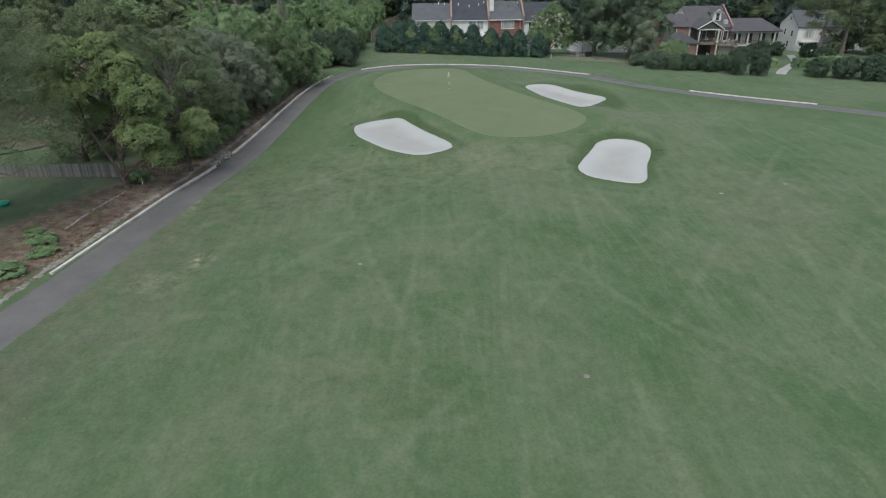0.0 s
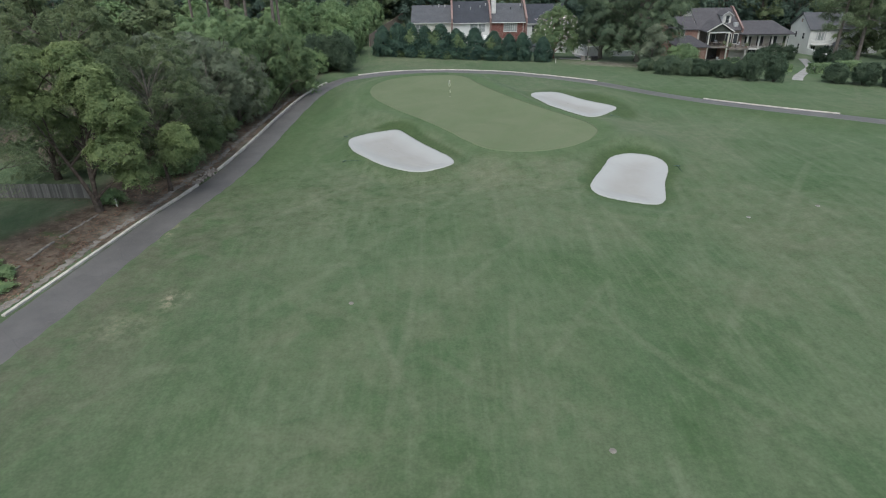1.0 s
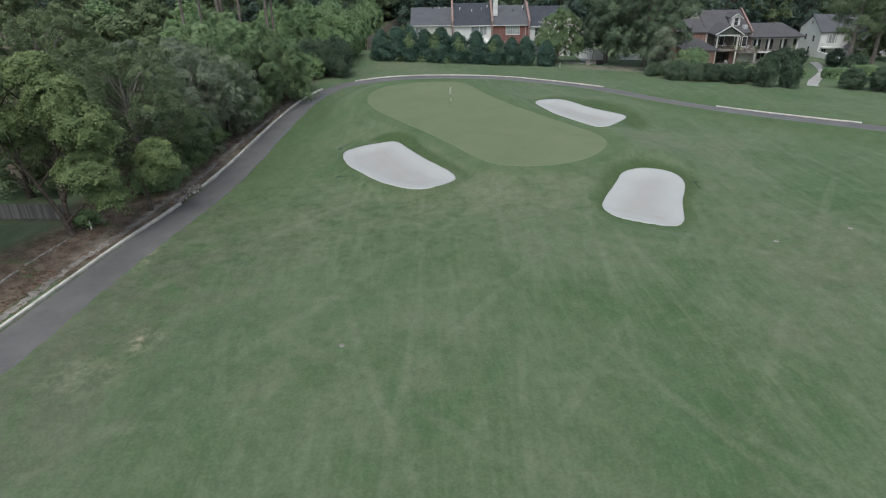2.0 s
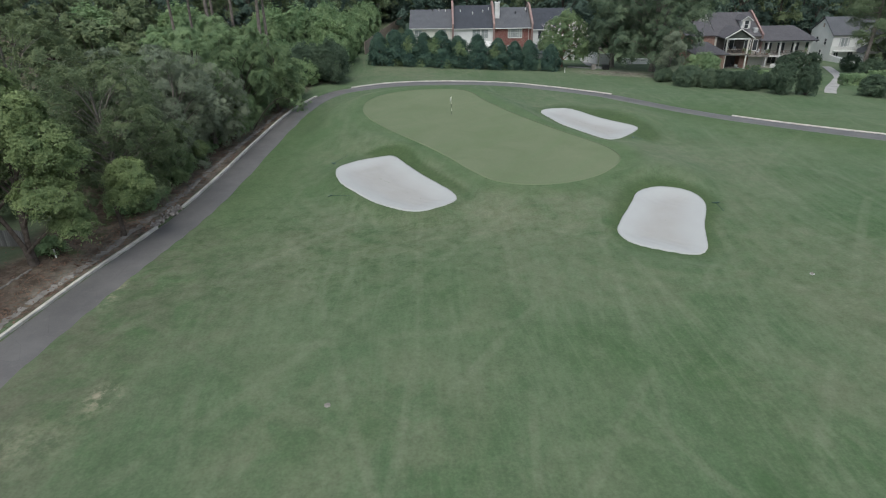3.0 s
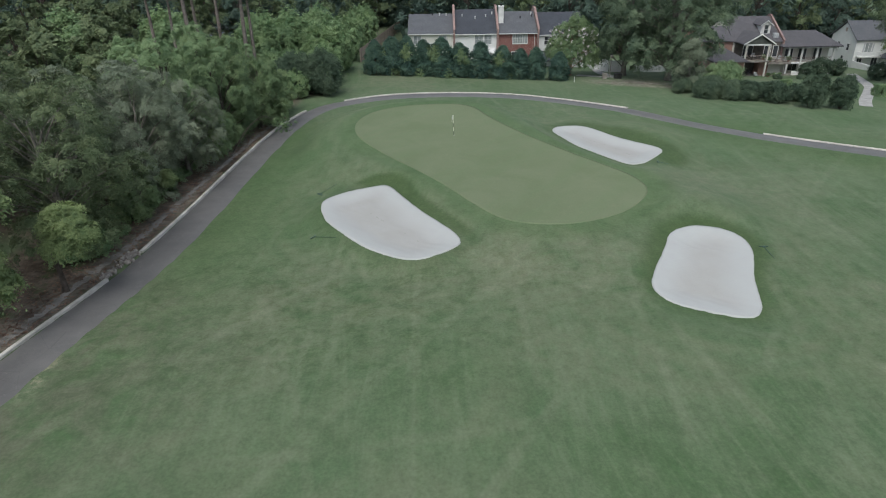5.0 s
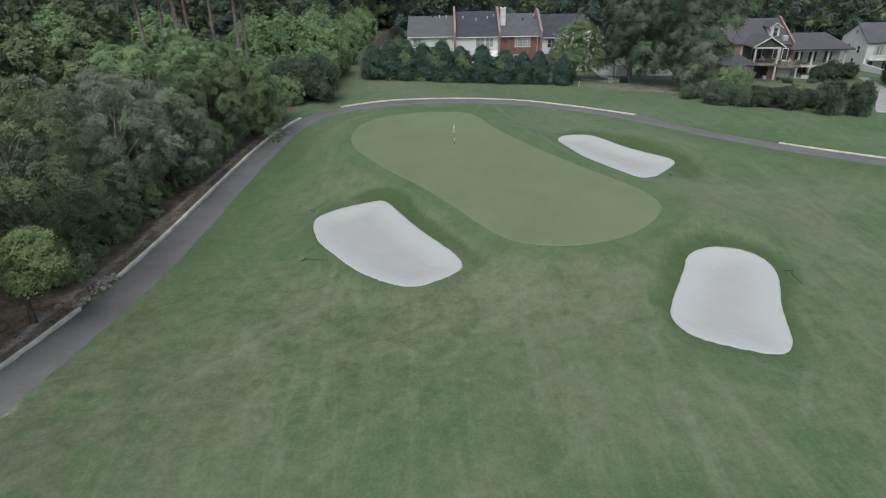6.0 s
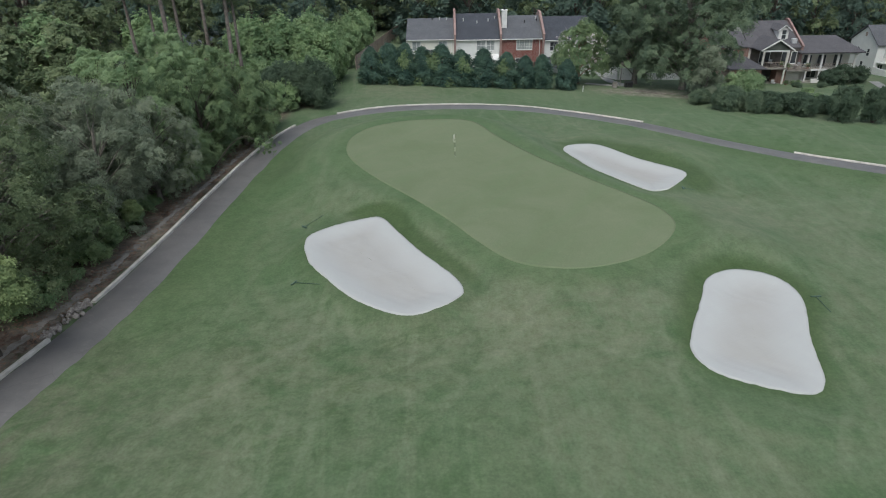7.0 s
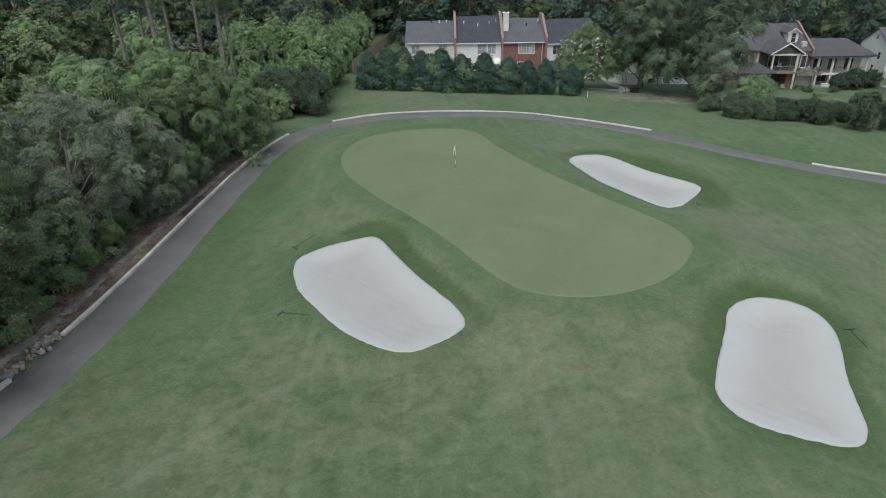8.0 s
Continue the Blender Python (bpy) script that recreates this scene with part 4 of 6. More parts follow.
oak_c = broad_tree(13, 8.6, 4.7, VERGE_LEAF, 66000, 0.085, "mid-green broadleaf tree with low drooping boughs", "broadleaf_tree", BARK, low=0.08, lobes_n=32, spread=0.50, per_clump=110, lobe=0.80, waist=1.05)
grow(oak_c, [(-24.4, 90.5, 0, 1.0, 1.2), (-22.2, 97.2, 60, 0.95, 1.1), (-24.2, 85.0, 190, 0.66), (-27.5, 97, 120, 1.0, 1.3), (-25.2, 69.6, 20, 0.5), (-22.6, 104.0, 260, 0.7)])
feather = broad_tree(18, 13.0, 4.4, FEATHER_LEAF, 54000, 0.090, "light green feathery tree standing above the others", "broadleaf_tree", BARK, low=0.12, lobes_n=34, spread=0.46, per_clump=100, lobe=0.8)
grow(feather, [(-27.4, 84.0, 0), (-26.4, 92.6, 90, 0.9), (-32.5, 88.5, 200, 0.95), (-30.5, 101.0, 40, 0.95), (-25.6, 101.5, 140, 0.8)])
laurel_form = [(-3.2, 0.6, 12.6, 2.2, 2.0, 1.6), (0.0, 1.5, 12.8, 1.9, 1.8, 1.5), (2.0, 0.2, 11.4, 2.0, 1.8, 1.6), (3.4, -0.2, 9.2, 2.3, 2.0, 1.9), (4.6, 0.3, 8.2, 1.4, 1.4, 1.2), (3.2, -0.8, 5.6, 2.3, 2.0, 1.9),
               (-4.8, 0.0, 10.6, 2.0, 1.7, 1.4), (-2.4, -0.6, 9.6, 1.8, 1.6, 1.3), (0.4, 0.8, 10.4, 1.6, 1.5, 1.3), (-2.2, 1.2, 7.4, 1.7, 1.5, 1.3), (4.2, -0.4, 3.6, 1.5, 1.3, 1.1), (-5.6, 1.8, 8.4, 1.6, 1.5, 1.2), (1.4, 1.6, 8.0, 1.5, 1.5, 1.2)]
laurel = broad_tree(14, 13.6, 5.2, LAUREL_LEAF, 110000, 0.10, "yellow-green evergreen tree with several leaning stems", "laurel_tree", BARK, stems=3, spread=0.46, per_clump=70, form=laurel_form)
grow(laurel, [(-28.9, 52.8, 0, 0.94)])
sapling_form = [(1.9, -0.6, 6.0, 1.35, 1.3, 1.05), (1.2, -0.4, 5.1, 1.2, 1.2, 1.0), (2.7, -0.8, 5.2, 1.2, 1.2, 1.0), (2.0, 0.0, 4.2, 1.5, 1.3, 0.95), (1.7, -1.3, 4.3, 1.3, 1.2, 0.9)]
sapling = broad_tree(15, 6.8, 2.1, LAUREL_LEAF, 22000, 0.085, "small round yellow-green tree beside the path", "laurel_tree", BARK, spread=0.42, per_clump=50, form=sapling_form)
grow(sapling, [(-24.9, 57.7, 0, 0.92), (-24.9, 73.4, 20, 0.42)])
near_pine = pine(16, 16.0, 0.28, "pine with soft drooping needles beside the yard fence", reach=9.5, count=120000, size=0.032, limb=0.09, limbs_n=64, bark=PALE_BARK, needle=8.0, tuft=1.7)
grow(near_pine, [(-36.2, 45.3, 0)])
tall_pine = pine(17, 26.0, 0.58, "tall pine with a bare straight trunk")
grow(tall_pine, [(-29.0, 117.4, 0, 1.0), (-28.2, 118.6, 90, 0.85), (-45.4, 125, 180, 0.9), (-42.9, 126, 30, 0.85), (-34.4, 111, 120, 1.05), (-38.4, 125, 220, 0.95), (-40.5, 141, 300)])
side_pine = pine(19, 24.0, 0.30, "tall pine with drooping boughs before the white house", reach=6.0, count=30000, size=0.075, needle=7.0, limbs_n=46)
grow(side_pine, [(75.4, 127.6, 200), (80.2, 127.8, 80, 1.05), (91, 121, 320, 1.05)])
vine_mound = bush(21, 4.0, 3.8, 6.6, VINE_LEAF, 14500, 0.215, "bright green vine-covered thicket of shrubs", "vine_thicket", "thickets behind the path", 16, 0.6, "thicket")
grow(vine_mound, [(-19.8, 128, 0, 0.95, 1.2), (-18.4, 122.5, 50, 0.7, 1.1), (-21.4, 112.6, 200, 0.55, 0.95), (-19.2, 119.4, 320, 0.62, 1.05), (-18.2, 132.5, 150, 0.75, 1.4), (-24, 131, 80, 1.1, 1.15), (-30, 131, 160, 1.1, 1.1), (-22.0, 138, 240, 1.0, 1.35), (-26.5, 120, 300, 0.85, 0.9), (-38, 121, 40, 1.0), (-18.9, 143, 100, 0.8, 1.2), (-18.8, 151, 10, 0.8, 1.2), (-18.4, 159, 190, 0.85, 1.2), (-17.6, 168, 190, 0.85, 1.2), (-46, 134, 200, 1.2), (-35, 115, 20, 0.9), (-55, 121, 120, 1.2), (-52, 146, 30, 1.3), (-66, 138, 70, 1.4), (-34, 143, 210, 1.2), (-28, 146, 20, 1.2), (-23.5, 122, 10, 0.7)])
ivy_bush = bush(22, 2.6, 2.6, 5.2, DARK_LEAF, 26000, 0.11, "dark ivy-covered bush at the end of the woods", "ivy_bush", "bushes beside the path", 12, 0.5)
grow(ivy_bush, [(-17.2, 114.2, 0, 1.0, 1.1), (-20.0, 115.2, 90, 1.0), (-22.6, 115.8, 200, 1.05, 0.95)])
undergrowth = bush(23, 1.5, 1.4, 1.5, VINE_LEAF, 3800, 0.11, "low green undergrowth on the bank by the path", "undergrowth_bush", "undergrowth along the path", 7, 0.35)
rng = random.Random(5)
places = []
for i in range(44):
    y = 62 + i * 0.98 + rng.uniform(-0.5, 0.5)
    x = float(np.interp(y, PATH_LEFT[:100, 1], PATH_LEFT[:100, 0])) - rng.uniform(3.3, 4.9)
    places.append((x, y, rng.uniform(0, 360), rng.uniform(0.45, 1.1), rng.uniform(0.5, 1.2)))
places += [(-30.0, 41.5, 0, 0.8, 0.4), (-28.9, 39.7, 60, 0.7, 0.35), (-29.7, 36.9, 160, 0.9, 0.35), (-28.5, 54.4, 30, 0.8), (-31.4, 43.0, 90, 0.5, 0.4)]
grow(undergrowth, places)



def hanging_bough(a, b):
    """A thin bough that reaches out over the path and hangs down with a tuft of leaves."""
    rng = np.random.default_rng(64)
    base = (a[0], a[1], top(a[0], a[1]))
    ob = empty("overhanging_sapling", pose(*base), "thin young tree bending out over the cart path", "tree", "trees beside the cart path")
    end = np.array(b) - np.array(base)
    pts = [end * np.array([s, s, 0]) + np.array([0, 0, -0.2 + (end[2] + 1.0) * math.sin(min(1.0, s * 1.25) * 1.5708) - 1.0 * max(0, s - 0.7) / 0.3]) for s in np.linspace(0, 1, 8)]
    child("trunk", quads_mesh("trunk", *tube(pts, [0.07, 0.06, 0.05, 0.045, 0.035, 0.028, 0.02, 0.01], 6), BARK), ob)
    c = np.array(pts[-1]) + rng.normal(0, 1, (26, 3)) * np.array([0.5, 0.45, 0.35])
    c = np.concatenate([c, np.array(pts[-2]) + rng.normal(0, 0.35, (8, 3))])
    v, q = sprays(c, rng.normal(0, 1, (len(c), 3)), 26, 0.22, 0.10, rng, 0.4, 0.4)
    child("crown", tris_mesh("crown", v, q, VERGE_LEAF), ob)


hanging_bough((-23.0, 87.2), (-16.4, 84.9, 0.9))


def leaf_litter():
    """Fallen leaves and twigs strewn over the bank left of the path."""
    rng = np.random.default_rng(91)
    n = 9000
    y = rng.uniform(34, 102, n)
    edge = np.interp(y, PATH_LEFT[:100, 1], PATH_LEFT[:100, 0])
    x = edge - 0.5 - np.abs(rng.normal(0, 2.6, n))
    keep = (rng.random(n) < 0.35 + 0.65 * smooth(-0.4, 0.4, np.sin(x * 1.7 + y * 0.9) * np.sin(y * 0.8 - x)))
    x, y = x[keep], y[keep]
    p = np.stack([x, y, height(x, y, False) + 0.015], 1)
    v, q = leaves(p, np.tile([0.0, 0.0, 1.0], (len(p), 1)), 0.13, rng, loose=0.3)
    tagged(new("leaf_litter", tris_mesh("leaf_litter", v, q, LITTER_LEAF)), "brown fallen leaves strewn over the bank", "leaf litter", kind="stuff")


leaf_litter()

# far woods
far_tree = broad_tree(31, 21.0, 7.5, FAR_LEAF, 5200, 0.42, "tall dark tree in the woods behind the houses", "woodland_tree", BARK, low=0.10, lobes_n=20, group="woods behind the houses", spread=1.3, per_clump=45)
far_tree_b = broad_tree(32, 19.0, 6.8, OAK_LEAF, 5200, 0.40, "tall green tree in the woods behind the houses", "woodland_tree", BARK, low=0.10, lobes_n=18, group="woods behind the houses", spread=1.2, per_clump=45)
spots = []
rng = random.Random(8)
for row, (y0, step) in enumerate(((178, 11.5), (191, 13), (206, 15))):
    x = -165 + row * 5
    while x < 205 + row * 10:
        spots.append((x + rng.uniform(-3, 3), y0 + rng.uniform(-4, 4) + max(0, x - 60) * 0.10, rng.uniform(0, 360), rng.uniform(0.8, 1.2), rng.uniform(0.9, 1.15)))
        x += step * rng.uniform(0.8, 1.2)
mid_tree = broad_tree(34, 15.0, 5.6, OAK_LEAF, 12000, 0.25, "leafy green tree in the woods beyond the yards", "woodland_tree", BARK, low=0.10, lobes_n=30, group="woods beyond the yards", spread=0.70, per_clump=60, lobe=0.8)
near_spots = [(-36, 80, 0, 0.95, 0.95), (-38, 94, 70, 1.0, 0.9), (-35.5, 104, 150, 0.75, 0.8), (-36.5, 60.5, 220, 0.7, 0.8)]
for k in range(28):
    near_spots.append((-56 - rng.uniform(0, 1) ** 1.5 * 70, 62 + k * 4.6 + rng.uniform(-4, 4), rng.uniform(0, 360), rng.uniform(0.75, 1.05), rng.uniform(0.8, 1.0)))
grow(mid_tree, near_spots)
for k in range(15):
    x = -84 + k * 4.6 + rng.uniform(-1.5, 1.5)
    if abs(x + 52) > 3.5:
        spots.append((x, 157 + rng.uniform(-5, 6), rng.uniform(0, 360), rng.uniform(0.6, 0.85), rng.uniform(0.85, 1.0)))
for k in range(10):
    spots.append((94 + rng.uniform(0, 45), 96 + k * 9 + rng.uniform(-4, 4), rng.uniform(0, 360), rng.uniform(0.7, 0.95), 1.0))
spots = [s for s in spots if not (-21 < s[0] < -4 and s[1] < 186)]
belt = bush(33, 7.0, 5.0, 8.0, FAR_LEAF, 3600, 0.5, "dark green undergrowth at the foot of the far woods", "woodland_shrub", "woods behind the houses", 12, 1.4)
grow(belt, [(-88 + k * 9.5 + rng.uniform(-2, 2), 173 + rng.uniform(-2, 3) + max(0, -70 + k * 9.5) * 0.12, rng.uniform(0, 360), rng.uniform(0.85, 1.2), rng.uniform(0.8, 1.1)) for k in range(27) if not -22 < -88 + k * 9.5 < -5] + [(-64 + k * 11, 213 + rng.uniform(-3, 3), rng.uniform(0, 360), rng.uniform(1.2, 1.6), rng.uniform(1.0, 1.3)) for k in range(17)] + [(-17, 196, 0, 0.9), (-8, 198, 90, 1.0)])
spots += [(-22.0, 140, 30, 0.60, 0.9), (-24.5, 146, 200, 0.62, 0.95), (-22.6, 152, 140, 0.66, 0.95), (-25, 159, 10, 0.7), (-23.0, 166, 270, 0.75), (-25, 176, 60, 0.85), (-24, 186, 100, 0.9), (-14, 199, 10, 1.0), (-5, 203, 80, 1.0), (-20, 204, 120, 1.0)]
grow(far_tree, spots[0::2])
grow(far_tree_b, spots[1::2])

# the row of cedars, x, height, radius
cedar_a = cedar(41, 7.0, 1.75, "dark green cedar in a row before the houses")
cedar_b = cedar(44, 6.6, 1.6, "dark green cedar overgrown with paler vine in a row", 0.26)
row = [(-11.4, 130.2, 6.4, 1.8), (-8.6, 130.6, 7.0, 2.0), (-6.0, 130.4, 7.2, 1.8), (-3.3, 130.4, 6.7, 1.7), (-0.2, 130.6, 7.2, 2.1), (2.8, 130.8, 6.4, 1.9), (6.4, 131.2, 6.8, 2.0), (10.1, 131.1, 6.3, 1.8),
       (13.2, 131.5, 5.8, 1.6), (15.9, 131.6, 6.1, 1.7), (19.8, 130.6, 5.4, 1.6)]
for i, (x, y, h, r) in enumerate(row):
    kind, h0, r0 = (cedar_a, 7.0, 1.75) if i in (0, 6, 8, 9, 10) else (cedar_b, 6.6, 1.6)
    stand(kind, x, y, i * 67, r / r0, 0.88 * (h / h0) / (r / r0), first=i < 2)

# right-hand trees and hedges
big_oak = broad_tree(51, 19.5, 9.8, LAWN_OAK_LEAF, 100000, 0.145, "huge spreading oak before the houses", "oak_tree", PALE_BARK, low=0.17, lobes_n=58, group="trees before the houses", spread=0.80, per_clump=110, lobe=0.76,
                     boughs=((7.6, 4.0, 11.4, 3.0, 2.8, 1.8), (9.6, 4.8, 12.6, 3.4, 3.0, 2.2), (12.0, 5.2, 11.6, 2.6, 2.4, 1.6), (13.6, 5.6, 13.6, 2.6, 2.2, 1.8), (8.4, 3.4, 15.2, 3.4, 3.0, 2.4), (11.6, 4.2, 16.0, 3.2, 2.8, 2.0), (3.2, -3.0, 5.0, 2.4, 2.0, 1.8), (1.4, -4.4, 3.4, 1.8, 1.6, 1.4)), open_side=3.0)
lawn_oak = broad_tree(50, 16.5, 7.6, LAWN_OAK_LEAF, 60000, 0.145, "spreading oak behind the huge oak on the lawn", "oak_tree", PALE_BARK, low=0.24, lobes_n=40, group="trees before the houses", spread=0.80, per_clump=110, lobe=0.76)
grow(big_oak, [(38.2, 129.5, 0)])
grow(lawn_oak, [(32.8, 137.2, 140)])
side_oak = broad_tree(59, 17.0, 6.6, OAK_LEAF, 30000, 0.20, "dark green tree beside the white house", "oak_tree", BARK, low=0.05, lobes_n=36, group="trees beside the white house", spread=0.80, per_clump=80, lobe=0.85)
grow(side_oak, [(98.5, 143.0, 0), (107.0, 138.0, 110), (96.0, 152.0, 200, 0.9), (101.0, 131.0, 300, 0.8), (114.0, 128.0, 60, 1.0)])
grey_tree = broad_tree(52, 9.0, 2.5, GREY_LEAF, 32000, 0.115, "slender grey-green tree at the hedge", "broadleaf_tree", PALE_BARK, low=0.08, lobes_n=14, group="trees before the houses", spread=0.6)
grow(grey_tree, [(37.4, 118.8, 0, 0.95), (39.0, 125.0, 120, 0.8)])
myrtle = broad_tree(53, 10.4, 5.2, VERGE_LEAF, 60000, 0.115, "crape myrtle with reddish stems and white blossom", "crape_myrtle", MYRTLE_BARK, low=0.30, lobes_n=22, stems=5, group="trees before the houses", spread=0.6)
grow(myrtle, [(23.2, 137.4, 0, 1.0)])
flowers = np.random.default_rng(77)
fa, fz = flowers.uniform(0, 6.3, 140), flowers.uniform(0.36, 0.82, 140)
fr = 4.3 * np.sqrt(np.clip(1 - (2 * fz - 1.15) ** 2, 0.05, 1)) * flowers.uniform(0.8, 1.05, 140)
fc = np.stack([fr * np.cos(fa), fr * np.sin(fa), fz * 10.4], 1)
fv, fq = sprays(fc, fc / 5 - np.array([0, 0, 1.0]), 14, 0.22, 0.09, flowers, 0.8, 0.2)
child("blossom", tris_mesh("blossom", fv, fq, BLOSSOM), myrtle, "white flower clusters")
bright_bush = bush(56, 2.8, 2.4, 3.8, FEATHER_LEAF, 14000, 0.15, "bright green bush before the brick wing", "shrub", "hedge along the lawn", 10, 0.5)
grow(bright_bush, [(43.6, 120.0, 0), (50.5, 113.0, 120, 0.5)])
def clipped_hedge(seed, w, d, h, label):
    """A box-shaped clipped hedge: short stems under a close skin of small leaves."""
    rng = np.random.default_rng(seed)
    n = 620
    c = rng.uniform(-1, 1, (n, 3))
    face = rng.choice(3, n, p=[0.2, 0.4, 0.4])
    c[np.arange(n), face] = np.where(face == 2, 1, np.sign(c[np.arange(n), face]))
    out = np.zeros((n, 3))
    out[np.arange(n), face] = np.where(face == 2, 1, np.sign(c[np.arange(n), face]))
    c = (c + np.array([0, 0, 1])) * np.array([w / 2, d / 2, h / 2]) * rng.uniform(0.94, 1.03, (n, 1))
    v, q = sprays(c, out, 22, 0.20, 0.085, rng, 0.3, 0.1)
    v[:, 2] = np.maximum(v[:, 2], 0.02)
    ob = empty("box_hedge", Matrix.Identity(4), label, "hedge", "clipped hedges by the walk")
    child("stem", quads_mesh("stem", *joined([tube([(x, 0, -0.2), (x, 0, h * 0.4), (x + 0.1, 0.05, h * 0.8)], [0.05, 0.04, 0.02], 5) for x in np.linspace(-w * 0.4, w * 0.4, 6)]), BARK), ob)
    child("foliage", tris_mesh("foliage", v, q, FEATHER_LEAF), ob)
    return ob


box_hedge = clipped_hedge(57, 3.4, 1.5, 1.4, "clipped bright green box hedge by the walk")
grow(box_hedge, [(60.6, 117.6, 0, 0.85), (65.6, 114.4, 0, 1.1), (59.6, 131.5, 0, 0.5), (72.5, 118.0, 0, 1.1)])
ball_bush = bush(58, 2.3, 2.3, 3.4, DARK_LEAF, 9000, 0.15, "round clipped dark bush before the white house", "round_bush", "hedge along the lawn", 10, 0.4)
grow(ball_bush, [(74.5, 124.0, 0, 0.85), (71.0, 142.0, 60, 0.9), (68.5, 141.5, 100, 0.7), (75.0, 143.5, 10, 0.8), (77.4, 134.6, 40, 0.8)])
round_hedge = bush(54, 2.3, 2.0, 3.6, DARK_LEAF, 14000, 0.13, "dark green hedge bush along the lawn", "hedge_bush", "hedge along the lawn", 9, 0.45)
grow(round_hedge, [(48.7, 104.8, 0, 0.86, 1.3), (52.6, 104.4, 60, 0.8, 1.35), (46.4, 108.4, 130, 0.85, 0.8), (43.6, 111.0, 200, 0.85, 0.8), (62.2, 104.6, 280, 0.9, 0.85), (65.3, 102.0, 20, 0.95, 0.9), (68.6, 99.4, 100, 1.0, 1.0), (72.0, 97.0, 170, 1.1, 1.05), (75.8, 95.0, 240, 1.15, 1.05), (79.8, 93.0, 30, 1.15, 1.1), (46.8, 112.4, 45, 0.8, 0.75), (50.0, 110.0, 150, 0.8, 0.7)])
loose_shrub = bush(55, 2.6, 2.2, 2.6, LAWN_OAK_LEAF, 18000, 0.115, "loose green shrub at the edge of the lawn", "shrub", "hedge along the lawn", 9, 0.5)
grow(loose_shrub, [(38.4, 112.8, 0, 0.95), (41.6, 111.6, 70, 0.9), (40.2, 116.0, 140, 0.9), (36.2, 117.4, 220, 0.7), (44.8, 115.5, 300, 0.8, 0.8), (62.0, 139.0, 130, 0.35, 0.8), (66.0, 138.5, 210, 0.4, 0.7)])


# ---------------------------------------------------------------- houses
def window(parent, x, z, w, h, y=0.0, cols=2, rows=2, frame_material=None, side=0.0, name="window", glass=None):
    """A framed window in a wall that faces -y: casing with sash bars, panes set back, a sill. side turns it about z at (x, y)."""
    fm = frame_material or WHITE_PAINT
    m = pose(x, y, z, 0, 0, side)
    bm = bmesh.new()
    t = 0.09
    box(bm, -w / 2 - t, -w / 2, -0.07, 0.03, -t, h + t), box(bm, w / 2, w / 2 + t, -0.07, 0.03, -t, h + t)
    box(bm, -w / 2, w / 2, -0.07, 0.03, h, h + t), box(bm, -w / 2, w / 2, -0.07, 0.03, -t, 0)
    for i in range(1, cols):
        u = -w / 2 + w * i / cols
        box(bm, u - 0.03, u + 0.03, -0.05, 0.02, 0, h)
    for j in range(1, rows):
        v = h * j / rows
        box(bm, -w / 2, w / 2, -0.045, 0.015, v - 0.022, v + 0.022)
    ob = part(name, bm, fm, parent, "white window frame with sash bars")
    ob.matrix_basis = m
    part("pane", boxed(-w / 2, w / 2, -0.02, 0.0, 0, h), glass or GLASS, ob, "pale curtained glass" if glass else "dark reflecting glass")
    part("sill", boxed(-w / 2 - 0.14, w / 2 + 0.14, -0.14, -0.071, -t - 0.05, -t + 0.02), fm, ob)
    return ob


def gable_roof(bm, x0, x1, y_front, y_ridge, y_back, z_eave, z_ridge, thick=0.18, over=0.35):
    """A gable roof with its ridge along x, as one thick folded sheet."""
    sf, sb = (z_ridge - z_eave) / (y_ridge - y_front), (z_ridge - z_eave) / (y_back - y_ridge)
    prof = [(y_front - over, z_eave - sf * over), (y_ridge, z_ridge), (y_back + over, z_eave - sb * over),
            (y_back + over, z_eave - sb * over - thick), (y_ridge, z_ridge - thick), (y_front - over, z_eave - sf * over - thick)]
    return prism(bm, prof, "x", x0, x1)


def walls_with_gables(x0, x1, y0, y_ridge, y1, z0, z_eave, z_ridge):
    prof = [(y0, z0), (y1, z0), (y1, z_eave - 0.2), (y_ridge, z_ridge - 0.22), (y0, z_eave - 0.2)]
    return prism(bmesh.new(), prof, "x", x0, x1)


def roof_vent(parent, x, y, z, pale=True):
    bm = rod(bmesh.new(), (x, y, z - 0.15), (x, y, z + 0.4), 0.09, 0.09, 8)
    rod(bm, (x, y, z + 0.36), (x, y, z + 0.48), 0.15, 0.11, 8)
    part("vent_pipe", bm, WHITE_PAINT if pale else DARK_METAL, parent, "white vent pipe" if pale else "dark vent pipe")


def town_house(x0, x1, eave, ridge, wall, roof, label, y0=151.6):
    """One house of the row: two storeys, a gable roof with the ridge along the row."""
    g = top((x0 + x1) / 2, y0)
    yr, yb = y0 + 7.5, y0 + 15.0
    ob = empty("town_house", pose((x0 + x1) / 2, y0, g), label, "house", "row of town houses")
    w = (x1 - x0) / 2
    e, r = eave - g, ridge - g
    part("wall", walls_with_gables(-w + 0.01, w - 0.01, 0, 7.5, 15.0, -0.6, e, r), wall, ob)
    part("roof", gable_roof(bmesh.new(), -w - 0.0, w + 0.0, 0, 7.5, 15.0, e, r), roof, ob)
    slope = (r - e) / 7.5
    part("gutter", boxed(-w + 0.02, w - 0.02, -0.50, -0.36, e - slope * 0.35 - 0.2, e - slope * 0.35 - 0.05, bevel=0.02), WHITE_PAINT, ob, "white gutter")
    part("downpipe", rod(bmesh.new(), (w - 0.5, -0.10, 0), (w - 0.5, -0.10, e - 0.3), 0.05), WHITE_PAINT, ob)
    return ob, w, e, r, slope


